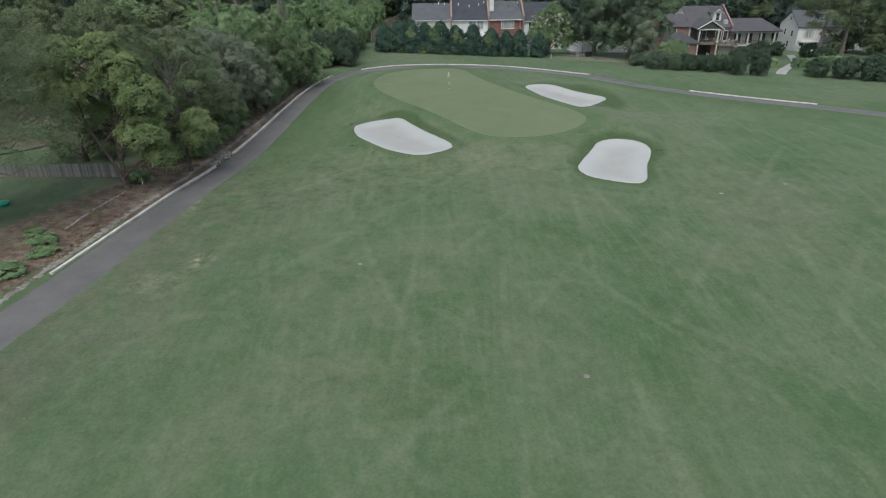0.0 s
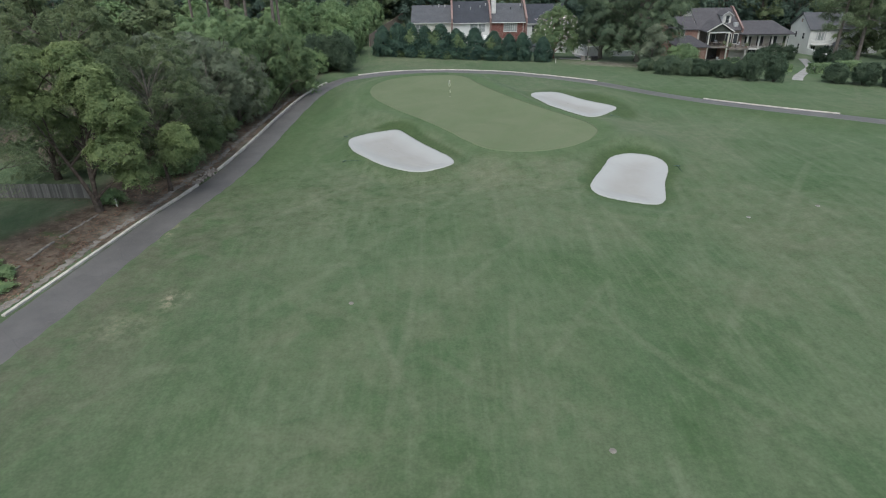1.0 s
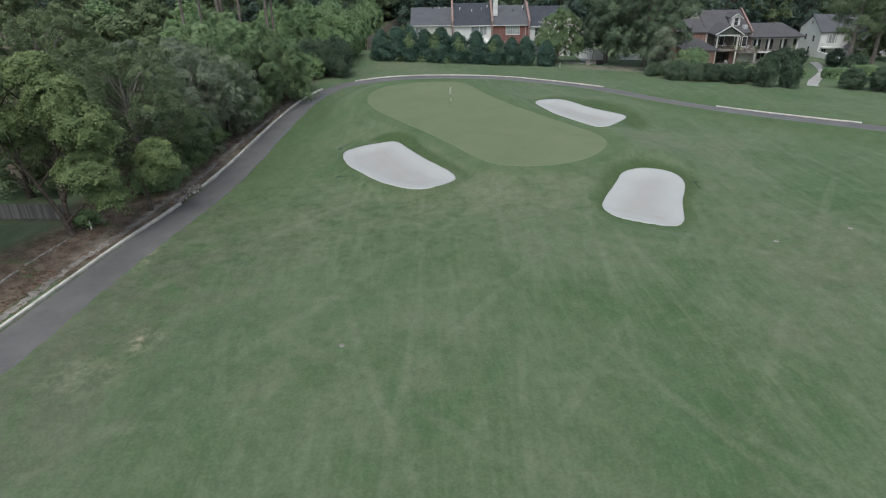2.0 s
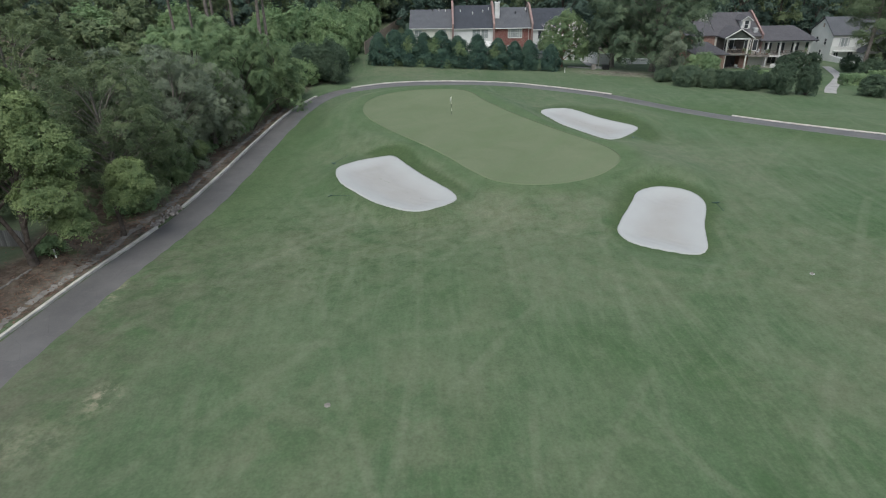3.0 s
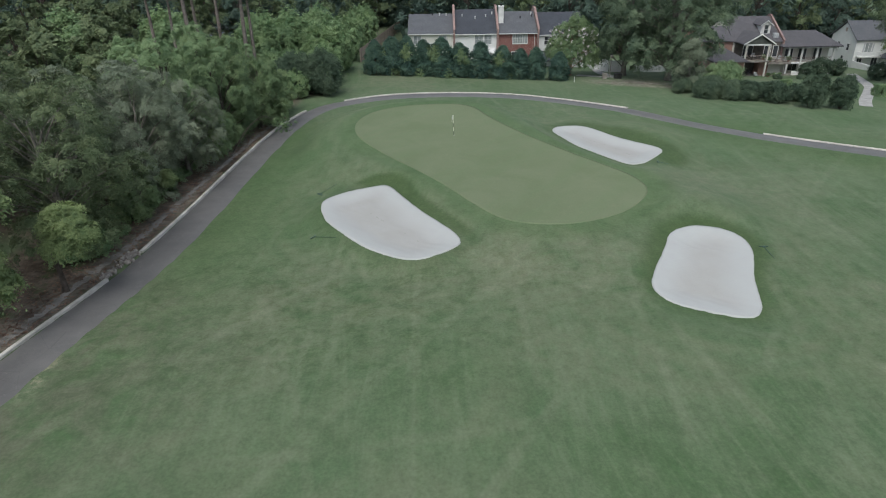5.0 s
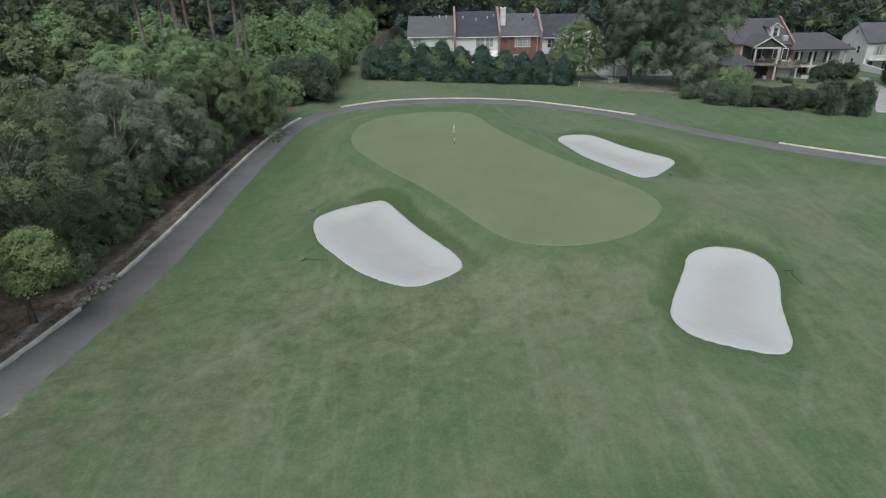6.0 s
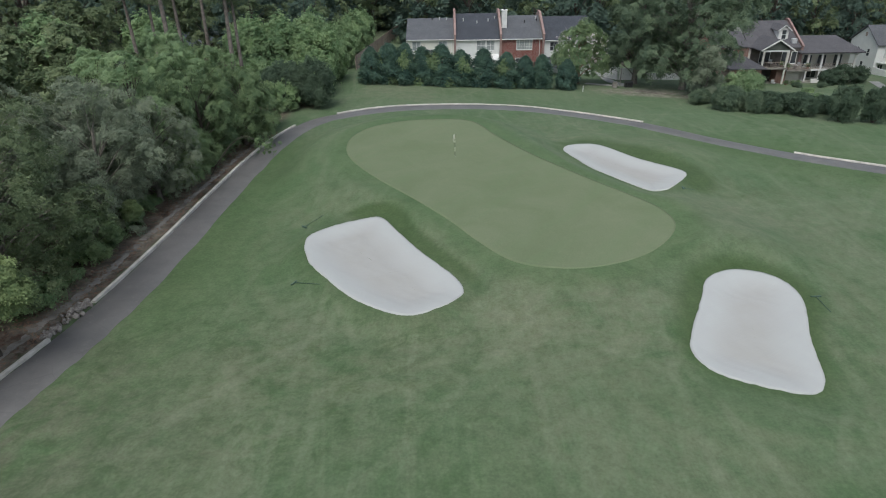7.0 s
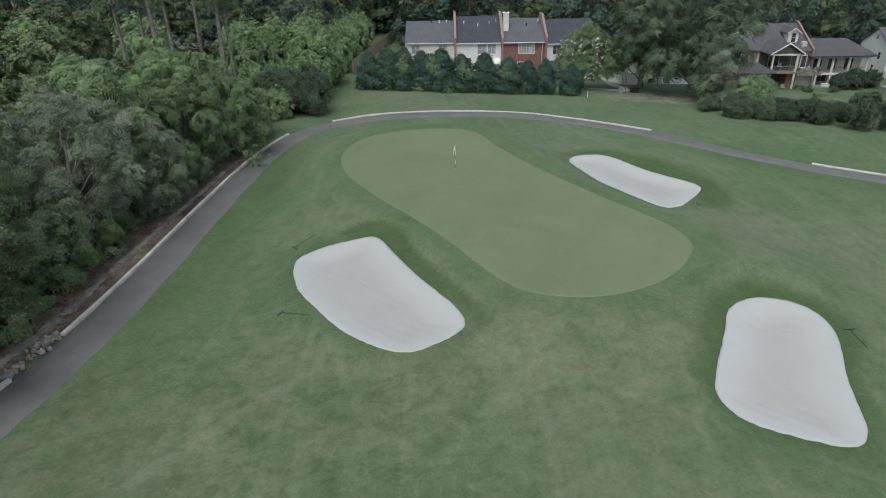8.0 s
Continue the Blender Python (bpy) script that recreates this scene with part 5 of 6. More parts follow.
def party_wall(x, eave, ridge, y0=151.6, proud=0.75, chimney=False):
    """Brick fire wall that stands up through the roofs between two houses."""
    g = top(x, y0)
    ob = empty("party_wall", pose(x, y0, g), "weathered pink brick fire wall rising between the roofs", "wall", "fire walls of the row")
    e, r = eave - g, ridge - g
    prof = [(-0.55, -0.6), (15.2, -0.6), (15.2, e + 0.4), (9.0, r + proud), (6.6, r + proud), (-0.55, e + 0.55)]
    part("brickwork", prism(bmesh.new(), prof, "x", -0.17, 0.17), PINK_BRICK, ob)
    bm = bmesh.new()
    cap = [(9.02, r + proud), (6.58, r + proud), (-0.6, e + 0.55), (-0.6, e + 0.67), (6.5, r + proud + 0.12), (9.1, r + proud + 0.12)]
    prism(bm, cap, "x", -0.21, 0.21)
    part("coping", bm, PINK_BRICK, ob)
    return ob


def row_of_houses():
    # pale end house
    ob, w, e, r, s = town_house(-6.9, 2.15, 0.95, 3.75, CREAM_SIDING, GREY_ROOF, "cream sided end house with a grey shingle roof")
    window(ob, -2.6, e - 2.1, 1.5, 1.5, glass=CURTAINED), window(ob, 2.4, e - 2.1, 1.5, 1.5, glass=CURTAINED), window(ob, -0.4, 0.9, 2.2, 1.6, cols=3)
    for u, v in ((3.2, 6.6), (1.8, 6.8)):
        roof_vent(ob, u, v, e + s * v)
    roof_vent(ob, 0.4, 6.8, e + s * 6.8, False)
    part("door", boxed(-3.9, -3.0, -0.05, 0.0, 0.0, 2.05), WHITE_PAINT, ob)
    ob, w, e, r, s = town_house(2.55, 10.8, 0.85, 4.50, WHITE_SIDING, DARK_ROOF, "white sided house with a dark shingle roof")
    window(ob, 0.6, e - 2.2, 1.6, 1.7, glass=CURTAINED), window(ob, 2.4, e - 2.2, 1.4, 1.7, glass=CURTAINED), window(ob, -2.4, 0.9, 1.8, 1.6)
    for u, v in ((-2.6, 5.2), (0.0, 4.4), (2.2, 5.0), (3.5, 5.8)):
        roof_vent(ob, u, v, e + s * v)
    part("porch_roof", prism(bmesh.new(), [(-2.6, 1.75), (-2.6, 1.9), (-0.02, 2.5), (-0.02, 2.3)], "x", 0.3, 3.9), WHITE_PAINT, ob, "white porch roof")
    for u in (0.45, 2.1, 3.75):
        part("porch_post", rod(bmesh.new(), (u, -2.45, -0.2), (u, -2.45, 1.77), 0.08), WHITE_PAINT, ob)
    ob, w, e, r, s = town_house(11.2, 18.85, 0.85, 4.0, RED_BRICK, GREY_ROOF, "red brick house with a grey shingle roof")
    window(ob, 0.45, e - 2.15, 2.85, 1.9, cols=6, rows=4, glass=CURTAINED), window(ob, 0.2, 0.9, 2.6, 1.5, cols=3)
    roof_vent(ob, 0.9, 4.9, e + s * 4.9, False), roof_vent(ob, 3.2, 6.2, e + s * 6.2), roof_vent(ob, 3.3, 5.4, e + s * 5.4, False)
    bm = boxed(-3.65, -2.65, 3.2, 4.3, e + 0.9, e + 4.45, bevel=0.03)
    chimney = part("chimney", bm, WHITE_PAINT, ob, "tall white chimney stack")
    part("chimney_cap", boxed(-3.75, -2.55, 3.1, 4.4, e + 4.451, e + 4.6, bevel=0.03), STUCCO, chimney)
    part("flue", rod(bmesh.new(), (-3.15, 3.75, e + 4.6), (-3.15, 3.75, e + 5.0), 0.2, 0.16), DARK_METAL, chimney)
    ob, w, e, r, s = town_house(19.25, 28.5, 0.5, 3.75, WHITE_SIDING, DARK_ROOF, "white sided house with a dark roof behind the myrtle")
    window(ob, -2.8, e - 2.1, 1.4, 1.5), window(ob, 1.0, 0.8, 1.6, 1.5)
    part("porch_roof", prism(bmesh.new(), [(-4.5, 1.9), (-4.5, 2.05), (-0.02, 3.2), (-0.02, 3.0)], "x", -4.3, -0.5), DARK_ROOF, ob)
    for u in (-4.1, -0.7):
        part("porch_post", rod(bmesh.new(), (u, -4.3, -0.2), (u, -4.3, 1.95), 0.08), WHITE_PAINT, ob)
    party_wall(2.35, 0.9, 4.5)
    party_wall(11.0, 0.9, 4.35)
    party_wall(19.05, 0.85, 3.95)


def rail(parent, x0, x1, y, z, h=0.95, material=None, gap=0.28):
    bm = boxed(x0, x1, y - 0.03, y + 0.03, z + h - 0.06, z + h)
    box(bm, x0, x1, y - 0.025, y + 0.025, z + 0.08, z + 0.13)
    part("handrail", bm, material or WHITE_PAINT, parent)
    n = max(1, int((x1 - x0) / gap))
    for i in range(n + 1):
        u = x0 + 0.03 + (x1 - x0 - 0.06) * i / n
        part("baluster", boxed(u - 0.02, u + 0.02, y - 0.02, y + 0.02, z + 0.131, z + h - 0.061), material or WHITE_PAINT, parent)


def hipped(bm, x0, x1, y0, y1, eave, rx0, rx1, ry, ridge, thick=0.2):
    """A hipped roof over a rectangle, closed below."""
    v = [bm.verts.new(q) for q in ((x0, y0, eave), (x1, y0, eave), (x1, y1, eave), (x0, y1, eave), (rx0, ry, ridge), (rx1, ry, ridge))]
    lowv = [bm.verts.new(q.co - Vector((0, 0, thick))) for q in v[:4]]
    for f in ((v[0], v[1], v[5], v[4]), (v[1], v[2], v[5]), (v[2], v[3], v[4], v[5]), (v[3], v[0], v[4]), lowv[::-1]):
        bm.faces.new(f)
    for i in range(4):
        bm.faces.new((v[i], lowv[i], lowv[(i + 1) % 4], v[(i + 1) % 4]))
    return bm


def balcony_house():
    """Large house with a columned two-storey porch, a gabled porch and a brick-edged main roof."""
    y0 = 147.0
    g = -7.2
    ob = empty("balcony_house", pose(66, y0, g), "two-storey cream house with columned balconies and a grey roof", "house")
    X = lambda x: x - 66
    Z = lambda z: z - g
    floor_z, upper, middle = Z(-5.0), Z(-4.1), Z(-4.5)
    # right wing, with the deep porch in front
    part("wall", boxed(X(66.6), X(76.6), 2.6, 14.0, -1.2, Z(-2.1)), CREAM_SIDING, ob, "cream siding wall")
    part("roof", hipped(bmesh.new(), X(65.6), X(77.3), -0.75, 15.0, Z(-1.92), X(67.6), X(75.6), 7.2, Z(0.0)), WARM_ROOF, ob, "grey hipped shingle roof")
    part("porch_floor", boxed(X(66.9), X(76.4), -0.2, 2.59, floor_z - 0.28, floor_z), WHITE_PAINT, ob)
    part("porch_beam", boxed(X(66.9), X(76.4), -0.16, 0.16, Z(-2.42), Z(-2.13)), WHITE_PAINT, ob)
    for x in (67.4, 69.95, 72.9, 76.0):
        bm = boxed(X(x) - 0.16, X(x) + 0.16, -0.16, 0.16, -1.2, Z(-2.425), bevel=0.02)
        box(bm, X(x) - 0.22, X(x) + 0.22, -0.22, 0.22, -1.2, 0.1)
        part("column", bm, WHITE_PAINT, ob, "square white column")
    for a, b in ((67.56, 69.79), (70.11, 72.74), (73.06, 75.84)):
        rail(ob, X(a), X(b), 0.0, floor_z, material=BROWN_WOOD)
    for x in (68.7, 71.4, 74.4):
        window(ob, X(x), floor_z + 0.1, 1.5, 2.05, 2.6, 2, 1)
    for x in (70.0, 74.0):
        window(ob, X(x), 0.2, 1.7, 1.7, 2.6, 2, 1)
    part("garden_wall", boxed(X(67.9), X(70.9), -1.6, -1.35, -1.2, 0.7, bevel=0.03), STUCCO, ob, "low white garden wall")
    # main body with the steep roof and its brick-edged end wall
    part("wall", walls_with_gables(X(56.6), X(66.0), 1.0, 8.0, 15.0, -1.0, Z(-0.95), Z(2.75)), CREAM_SIDING, ob)
    part("roof", gable_roof(bmesh.new(), X(56.6), X(66.0), 1.0, 8.0, 15.0, Z(-0.95), Z(2.75)), WARM_ROOF, ob, "steep grey shingle roof")
    part("wall", walls_with_gables(X(50.5), X(56.59), 1.0, 6.0, 11.0, -1.0, Z(-0.8), Z(1.2)), TAN_BRICK, ob, "tan brick upper wall")
    part("roof", gable_roof(bmesh.new(), X(50.2), X(56.59), 1.0, 6.0, 11.0, Z(-0.8), Z(1.2)), WARM_ROOF, ob, "low grey shingle roof")
    prof = [(0.3, -1.0), (15.3, -1.0), (15.3, Z(-0.95)), (8.4, Z(3.0)), (7.6, Z(3.0)), (0.3, Z(-0.95))]
    part("end_wall", prism(bmesh.new(), prof, "x", X(66.01), X(66.27)), PINK_BRICK, ob, "pink brick end wall standing above the roof")
    part("end_coping", prism(bmesh.new(), [(8.42, Z(3.001)), (7.58, Z(3.001)), (0.2, Z(-0.95)), (0.2, Z(-0.82)), (7.5, Z(3.11)), (8.5, Z(3.11))], "x", X(65.97), X(66.31)), PINK_BRICK, ob)
    # dormer on the main roof
    part("dormer", prism(bmesh.new(), [(X(62.45), Z(-0.3)), (X(64.25), Z(-0.3)), (X(64.25), Z(1.75)), (X(63.35), Z(2.3)), (X(62.45), Z(1.75))], "y", 2.9, 7.0), WHITE_PAINT, ob, "white dormer with one window")
    window(ob, X(63.4), Z(0.05), 0.75, 1.55, 2.88, 1, 2, name="dormer_window")
    bm = prism(bmesh.new(), [(X(62.1), Z(1.62)), (X(63.35), Z(2.50)), (X(64.6), Z(1.62)), (X(64.6), Z(1.48)), (X(63.35), Z(2.35)), (X(62.1), Z(1.48))], "y", 2.60, 7.6)
    part("dormer_roof", bm, WARM_ROOF, ob)
    for s in (-1, 1):
        bm = prism(bmesh.new(), [(X(63.35) + s * 1.3, Z(1.42)), (X(63.35), Z(2.33)), (X(63.35), Z(2.52)), (X(63.35) + s * 1.3, Z(1.61))][::s], "y", 2.50, 2.595)
        part("dormer_board", bm, WHITE_PAINT, ob)
    # gabled upper porch
    bm = prism(bmesh.new(), [(X(56.8), Z(-0.98)), (X(59.8), Z(0.82)), (X(62.8), Z(-0.98)), (X(62.8), Z(-1.15)), (X(59.8), Z(0.64)), (X(56.8), Z(-1.15))], "y", -3.3, 3.5)
    part("porch_roof", bm, WARM_ROOF, ob)
    part("gable", prism(bmesh.new(), [(X(57.5), Z(-1.05)), (X(62.1), Z(-1.05)), (X(59.8), Z(0.55))], "y", -2.9, -2.75), simple("dark_gable_siding", (0.085, 0.095, 0.085), (0.12, 0.13, 0.115), 1.0), ob, "dark green gable")
    for a, b in (((56.8, -1.06), (59.8, 0.73)), ((59.8, 0.73), (62.8, -1.06))):
        bm = bmesh.new()
        prism(bm, [(X(a[0]), Z(a[1]) - 0.12), (X(b[0]), Z(b[1]) - 0.12), (X(b[0]), Z(b[1]) + 0.12), (X(a[0]), Z(a[1]) + 0.12)], "y", -3.42, -3.305)
        part("barge_board", bm, WHITE_PAINT, ob, "white barge board")
    part("porch_beam", boxed(X(57.4), X(62.1), -2.98, -2.72, Z(-1.32), Z(-1.06)), WHITE_PAINT, ob)
    part("upper_floor", boxed(X(57.0), X(62.3), -3.0, 0.79, upper - 0.3, upper), OLD_CONCRETE, ob)
    part("balcony_floor", boxed(X(62.31), X(66.6), -3.0, 0.79, middle - 0.3, middle), OLD_CONCRETE, ob)
    for x in (57.6, 61.85):
        part("post", boxed(X(x) - 0.14, X(x) + 0.14, -2.97, -2.71, -0.4, Z(-1.325), bevel=0.02), CREAM_SIDING, ob)
    rail(ob, X(57.76), X(61.69), -2.85, upper, material=BROWN_WOOD)
    rail(ob, X(62.4), X(66.5), -2.85, middle, material=BROWN_WOOD)
    # the shade under the porch roof is put into this wall's dark colour
    part("back_wall", boxed(X(57.0), X(66.0), 0.80, 0.99, upper, Z(-1.2)), simple("painted_shade_wall", (0.10, 0.09, 0.08), (0.16, 0.145, 0.13), 1.2), ob, "porch wall with its shade painted in dark brown")
    window(ob, X(59.6), upper + 0.3, 1.8, 1.9, 0.8, 2, 1), window(ob, X(63.4), upper + 0.1, 1.2, 2.0, 0.8, 1, 1), window(ob, X(65.0), upper + 0.1, 0.9, 2.0, 0.8, 1, 1)
    part("garage_door", boxed(X(63.2), X(66.0), -0.6, -0.2, -0.1, 2.2, bevel=0.02), CREAM_SIDING, ob, "cream garage door")
    part("lower_wall", boxed(X(61.3), X(63.1), -1.4, 0.79, -0.4, upper - 0.301), TAN_BRICK, ob, "tan brick pier wall")
    # low brick wing
    part("brick_wing", boxed(X(51.0), X(56.4), -5.6, 0.95, -1.0, Z(-3.75)), TAN_BRICK, ob, "brick garage wing")
    part("wing_roof", hipped(bmesh.new(), X(50.4), X(57.0), -6.2, 0.98, Z(-3.6), X(52.0), X(54.6), -0.2, Z(-2.05)), WARM_ROOF, ob)
    window(ob, X(53.2), Z(-2.2), 0.9, 1.1, 0.99, 1, 2)
    # near-black colour stands in for the deep shade below the upper floor
    part("patio_wall", boxed(X(57.0), X(61.29), 0.55, 0.79, -0.3, upper - 0.301), simple("painted_patio_shade", (0.045, 0.042, 0.040), (0.085, 0.078, 0.072), 1.2), ob, "patio wall with its deep shade painted in dark brown")
    part("patio_floor", boxed(X(56.5), X(71.5), -7.6, 0.54, -0.6, 0.02), OLD_CONCRETE, ob)
    part("patio_edge", boxed(X(56.5), X(71.5), -7.9, -7.601, -0.9, 0.32, bevel=0.03), WALK_CONCRETE, ob, "low pale patio wall")
    part("air_unit", boxed(X(64.6), X(65.5), 1.6, 2.4, Z(-0.65), Z(0.25), bevel=0.05), PALE_CLOTH, ob, "pale rooftop unit")
    part("downpipe", rod(bmesh.new(), (X(66.7), -0.45, -0.2), (X(66.7), -0.45, Z(-4.8)), 0.06), WHITE_PAINT, ob, "white downpipe")
    return ob


def porch_chair(x, y, z, turn, cloth, label):
    """Low porch armchair: four legs, seat, back and arms."""
    ob = empty("porch_chair", pose(x, y, z, 0, 0, turn), label, "chair", "porch chairs")
    part("seat", boxed(-0.32, 0.32, -0.32, 0.32, 0.36, 0.50, bevel=0.04), cloth, ob)
    part("backrest", boxed(-0.32, 0.32, 0.25, 0.36, 0.501, 1.0, bevel=0.04), cloth, ob)
    for u in (-0.3, 0.3):
        part("arm", boxed(u - 0.04, u + 0.04, -0.32, 0.249, 0.62, 0.68, bevel=0.015), DARK_METAL, ob)
        for v in (-0.28, 0.28):
            part("leg", rod(bmesh.new(), (u, v, 0), (u, v, 0.36 if v > 0 else 0.62), 0.025), DARK_METAL, ob)


def porch_table(x, y, z, r, label):
    ob = empty("porch_table", pose(x, y, z), label, "table")
    part("tabletop", rod(bmesh.new(), (0, 0, 0.70), (0, 0, 0.75), r, r, 18), PALE_CLOTH, ob)
    part("pedestal", rod(bmesh.new(), (0, 0, 0), (0, 0, 0.699), 0.06, 0.06), DARK_METAL, ob)
    part("foot", rod(bmesh.new(), (0, 0, 0), (0, 0, 0.04), 0.3, 0.25, 14), DARK_METAL, ob)


def planter(x, y, z, label):
    ob = empty("planter", pose(x, y, z), label, "potted plant", "potted plants")
    part("pot", rod(bmesh.new(), (0, 0, 0), (0, 0, 0.42), 0.18, 0.25, 12), TAN_BRICK, ob)
    rng = np.random.default_rng(int(x * 10))
    c = rng.normal(0, 0.16, (60, 3)) + np.array([0, 0, 0.72])
    v, q = sprays(c, c - np.array([0, 0, 0.5]), 8, 0.22, 0.10, rng)
    child("foliage", tris_mesh("foliage", v, q, VERGE_LEAF), ob)


def porch_things():
    up, mid, low = -4.1, -4.5, -7.18
    for x, y, turn in ((58.4, 145.4, 20), (59.4, 146.4, -30), (60.9, 145.6, 60)):
        porch_chair(x, y, up, turn, DARK_CLOTH, "dark cushioned chair on the upper porch")
    porch_chair(60.4, 146.6, up, 0, PALE_CLOTH, "pale cushioned chair on the upper porch")
    for x, y, turn in ((63.2, 145.4, 90), (64.9, 145.9, -80), (65.8, 145.0, 180)):
        porch_chair(x, y, mid, turn, PALE_CLOTH, "pale cushioned chair on the open balcony")
    porch_table(59.5, 145.2, up, 0.45, "small round table on the upper porch")
    porch_table(64.2, 145.2, mid, 0.55, "round pale table on the open balcony")
    planter(66.2, 144.5, mid, "potted plant at the balcony rail")
    planter(61.4, 144.6, up, "potted plant at the porch post")
    planter(62.7, 144.6, mid, "potted plant at the balcony rail")
    for x, y, turn in ((58.3, 145.0, 10), (59.6, 146.0, -40)):
        porch_chair(x, y, low, turn, DARK_CLOTH, "dark chair on the shaded patio")
    porch_chair(60.3, 144.0, low, 120, PALE_CLOTH, "pale chair on the shaded patio")
    for x, y in ((62.2, 143.2), (63.2, 143.0), (64.4, 143.2)):
        planter(x, y, low, "potted plant on the patio")


def white_house():
    """White gabled house behind; a gable end and a long side show."""
    g = -8.6
    ob = empty("white_house", pose(87.2, 158.0, g, 0, 0, 0), "white sided house with a gable end and grey roof", "house")
    # long side faces local -y and runs along +x, the gable end faces local -x
    e, r, deep, long = 6.2, 9.3, 9.1, 17.0
    prof = [(0, -0.8), (deep, -0.8), (deep, e - 0.2), (deep / 2, r - 0.22), (0, e - 0.2)]
    part("wall", prism(bmesh.new(), prof, "x", 0, long), WHITE_SIDING, ob)
    part("roof", gable_roof(bmesh.new(), -0.35, long + 0.35, 0, deep / 2, deep, e, r), GREY_ROOF, ob)
    for y, z in ((2.6, 3.5), (6.0, 3.5), (3.8, 0.9)):
        window(ob, -0.01, z, 0.8, 1.3, y, 1, 2, side=-90)
    part("gable_vent", boxed(-0.06, -0.005, deep / 2 - 0.3, deep / 2 + 0.3, r - 2.2, r - 1.4, bevel=0.01), BROWN_WOOD, ob, "brown louvred gable vent")
    window(ob, 2.7, 3.45, 1.4, 1.85, 0, 2, 1, glass=CURTAINED), window(ob, 1.4, 0.6, 1.0, 1.6, 0, 2, 1), window(ob, 4.6, 0.6, 1.2, 1.8, 0, 2, 1), window(ob, 13.5, 0.5, 2.2, 2.2, 0, 2, 1), window(ob, 13.5, 3.4, 1.6, 1.6, 0, 2, 1)
    part("balcony_floor", boxed(0.5, 5.0, -1.5, -0.01, 2.5, 2.7), WHITE_PAINT, ob)
    rail(ob, 0.52, 4.98, -1.46, 2.7, gap=0.16)
    for u in (0.56, 4.94):
        part("rail_post", boxed(u - 0.06, u + 0.06, -1.39, -0.02, 3.6, 3.68, bevel=0.01), WHITE_PAINT, ob)
    for u in (1.75, 3.65):
        part("shutter", boxed(u - 0.18, u + 0.18, -0.06, -0.005, 3.45, 5.3, bevel=0.01), PALE_CLOTH, ob, "pale grey shutter")
    part("porch_roof", prism(bmesh.new(), [(5.2, 2.5), (8.2, 4.1), (11.2, 2.5), (11.2, 2.35), (8.2, 3.9), (5.2, 2.35)], "y", -3.4, -0.01), GREY_ROOF, ob)
    part("porch_gable", prism(bmesh.new(), [(5.6, 2.45), (10.8, 2.45), (8.2, 3.85)], "y", -3.1, -3.0), WHITE_SIDING, ob)
    part("porch_wall", boxed(5.6, 10.8, -3.1, -0.01, -0.6, 2.449), WHITE_SIDING, ob)
    window(ob, 7.2, 0.3, 1.0, 1.9, -3.1, 1, 2), window(ob, 9.4, 0.3, 1.0, 1.9, -3.1, 1, 2)
    part("garden_wall", boxed(0.0, 0.25, -9.5, -0.02, -0.9, 1.75, bevel=0.03), STUCCO, ob, "white garden wall")
    return ob


row_of_houses()
balcony_house()
porch_things()
white_house()


# ---------------------------------------------------------------- flag, rakes, stones, fences and the rest
def flagstick():
    x, y = 0.98, 86.9
    z = float(green_height(x, y)) + 0.012
    ob = empty("flagstick", pose(x, y, z), "pale flagstick with a limp white flag standing in the green", "flagstick")
    for i in range(5):
        part("stick_band", rod(bmesh.new(), (0, 0, -0.1 if i == 0 else i * 0.43), (0, 0, (i + 1) * 0.43), 0.022, 0.022, 10), STICK_DARK if i in (0, 2) else STICK_PAINT, ob, "dark band" if i in (0, 2) else "pale band")
    # flag hangs in folds
    n, m = 9, 6
    v = []
    for i in range(n):
        for j in range(m):
            s, t = i / (n - 1), j / (m - 1)
            v.append((-0.02 - 0.20 * s - 0.05 * math.sin(5 * s), 0.06 * math.sin(9 * s + 2 * t), 2.13 - 0.42 * t - 0.30 * s ** 1.2 - 0.1 * s * t))
    f = [(i * m + j, i * m + j + 1, (i + 1) * m + j + 1, (i + 1) * m + j) for i in range(n - 1) for j in range(m - 1)]
    flag = child("flag", mesh_of("flag", v, f, FLAG_CLOTH, True), ob, "limp white cloth flag")
    flag.modifiers.new("cloth", "SOLIDIFY").thickness = 0.006
    part("hole_rim", rod(bmesh.new(), (0, 0, -0.06), (0, 0, 0.004), 0.056, 0.056, 16), WHITE_PAINT, ob)


def rake(head, tip):
    """Bunker rake lying on the grass: long handle, toothed head."""
    a, b = Vector((*head, top(*head) + 0.05)), Vector((*tip, top(*tip) + 0.05))
    length = (b - a).length
    turn = math.degrees(math.atan2(b.y - a.y, b.x - a.x))
    ob = empty("bunker_rake", pose(a.x, a.y, a.z, 0, -math.degrees(math.asin((b.z - a.z) / length)), turn), "dark green bunker rake lying on the grass", "rake", "rakes by the bunkers")
    part("handle", rod(bmesh.new(), (0, 0, 0), (length, 0, 0), 0.018, 0.015), DARK_GREEN_PLASTIC, ob)
    part("head_bar", boxed(-0.04, 0.04, -0.32, 0.32, -0.03, 0.03, bevel=0.01), DARK_GREEN_PLASTIC, ob)
    for i in range(11):
        u = -0.29 + i * 0.058
        part("tooth", rod(bmesh.new(), (-0.03, u, -0.01), (-0.11, u, -0.04), 0.012, 0.006, 5), DARK_GREEN_PLASTIC, ob)
    for s in (-1, 1):
        part("brace", rod(bmesh.new(), (0.26, 0, 0), (0.02, s * 0.2, 0), 0.01), DARK_GREEN_PLASTIC, ob)


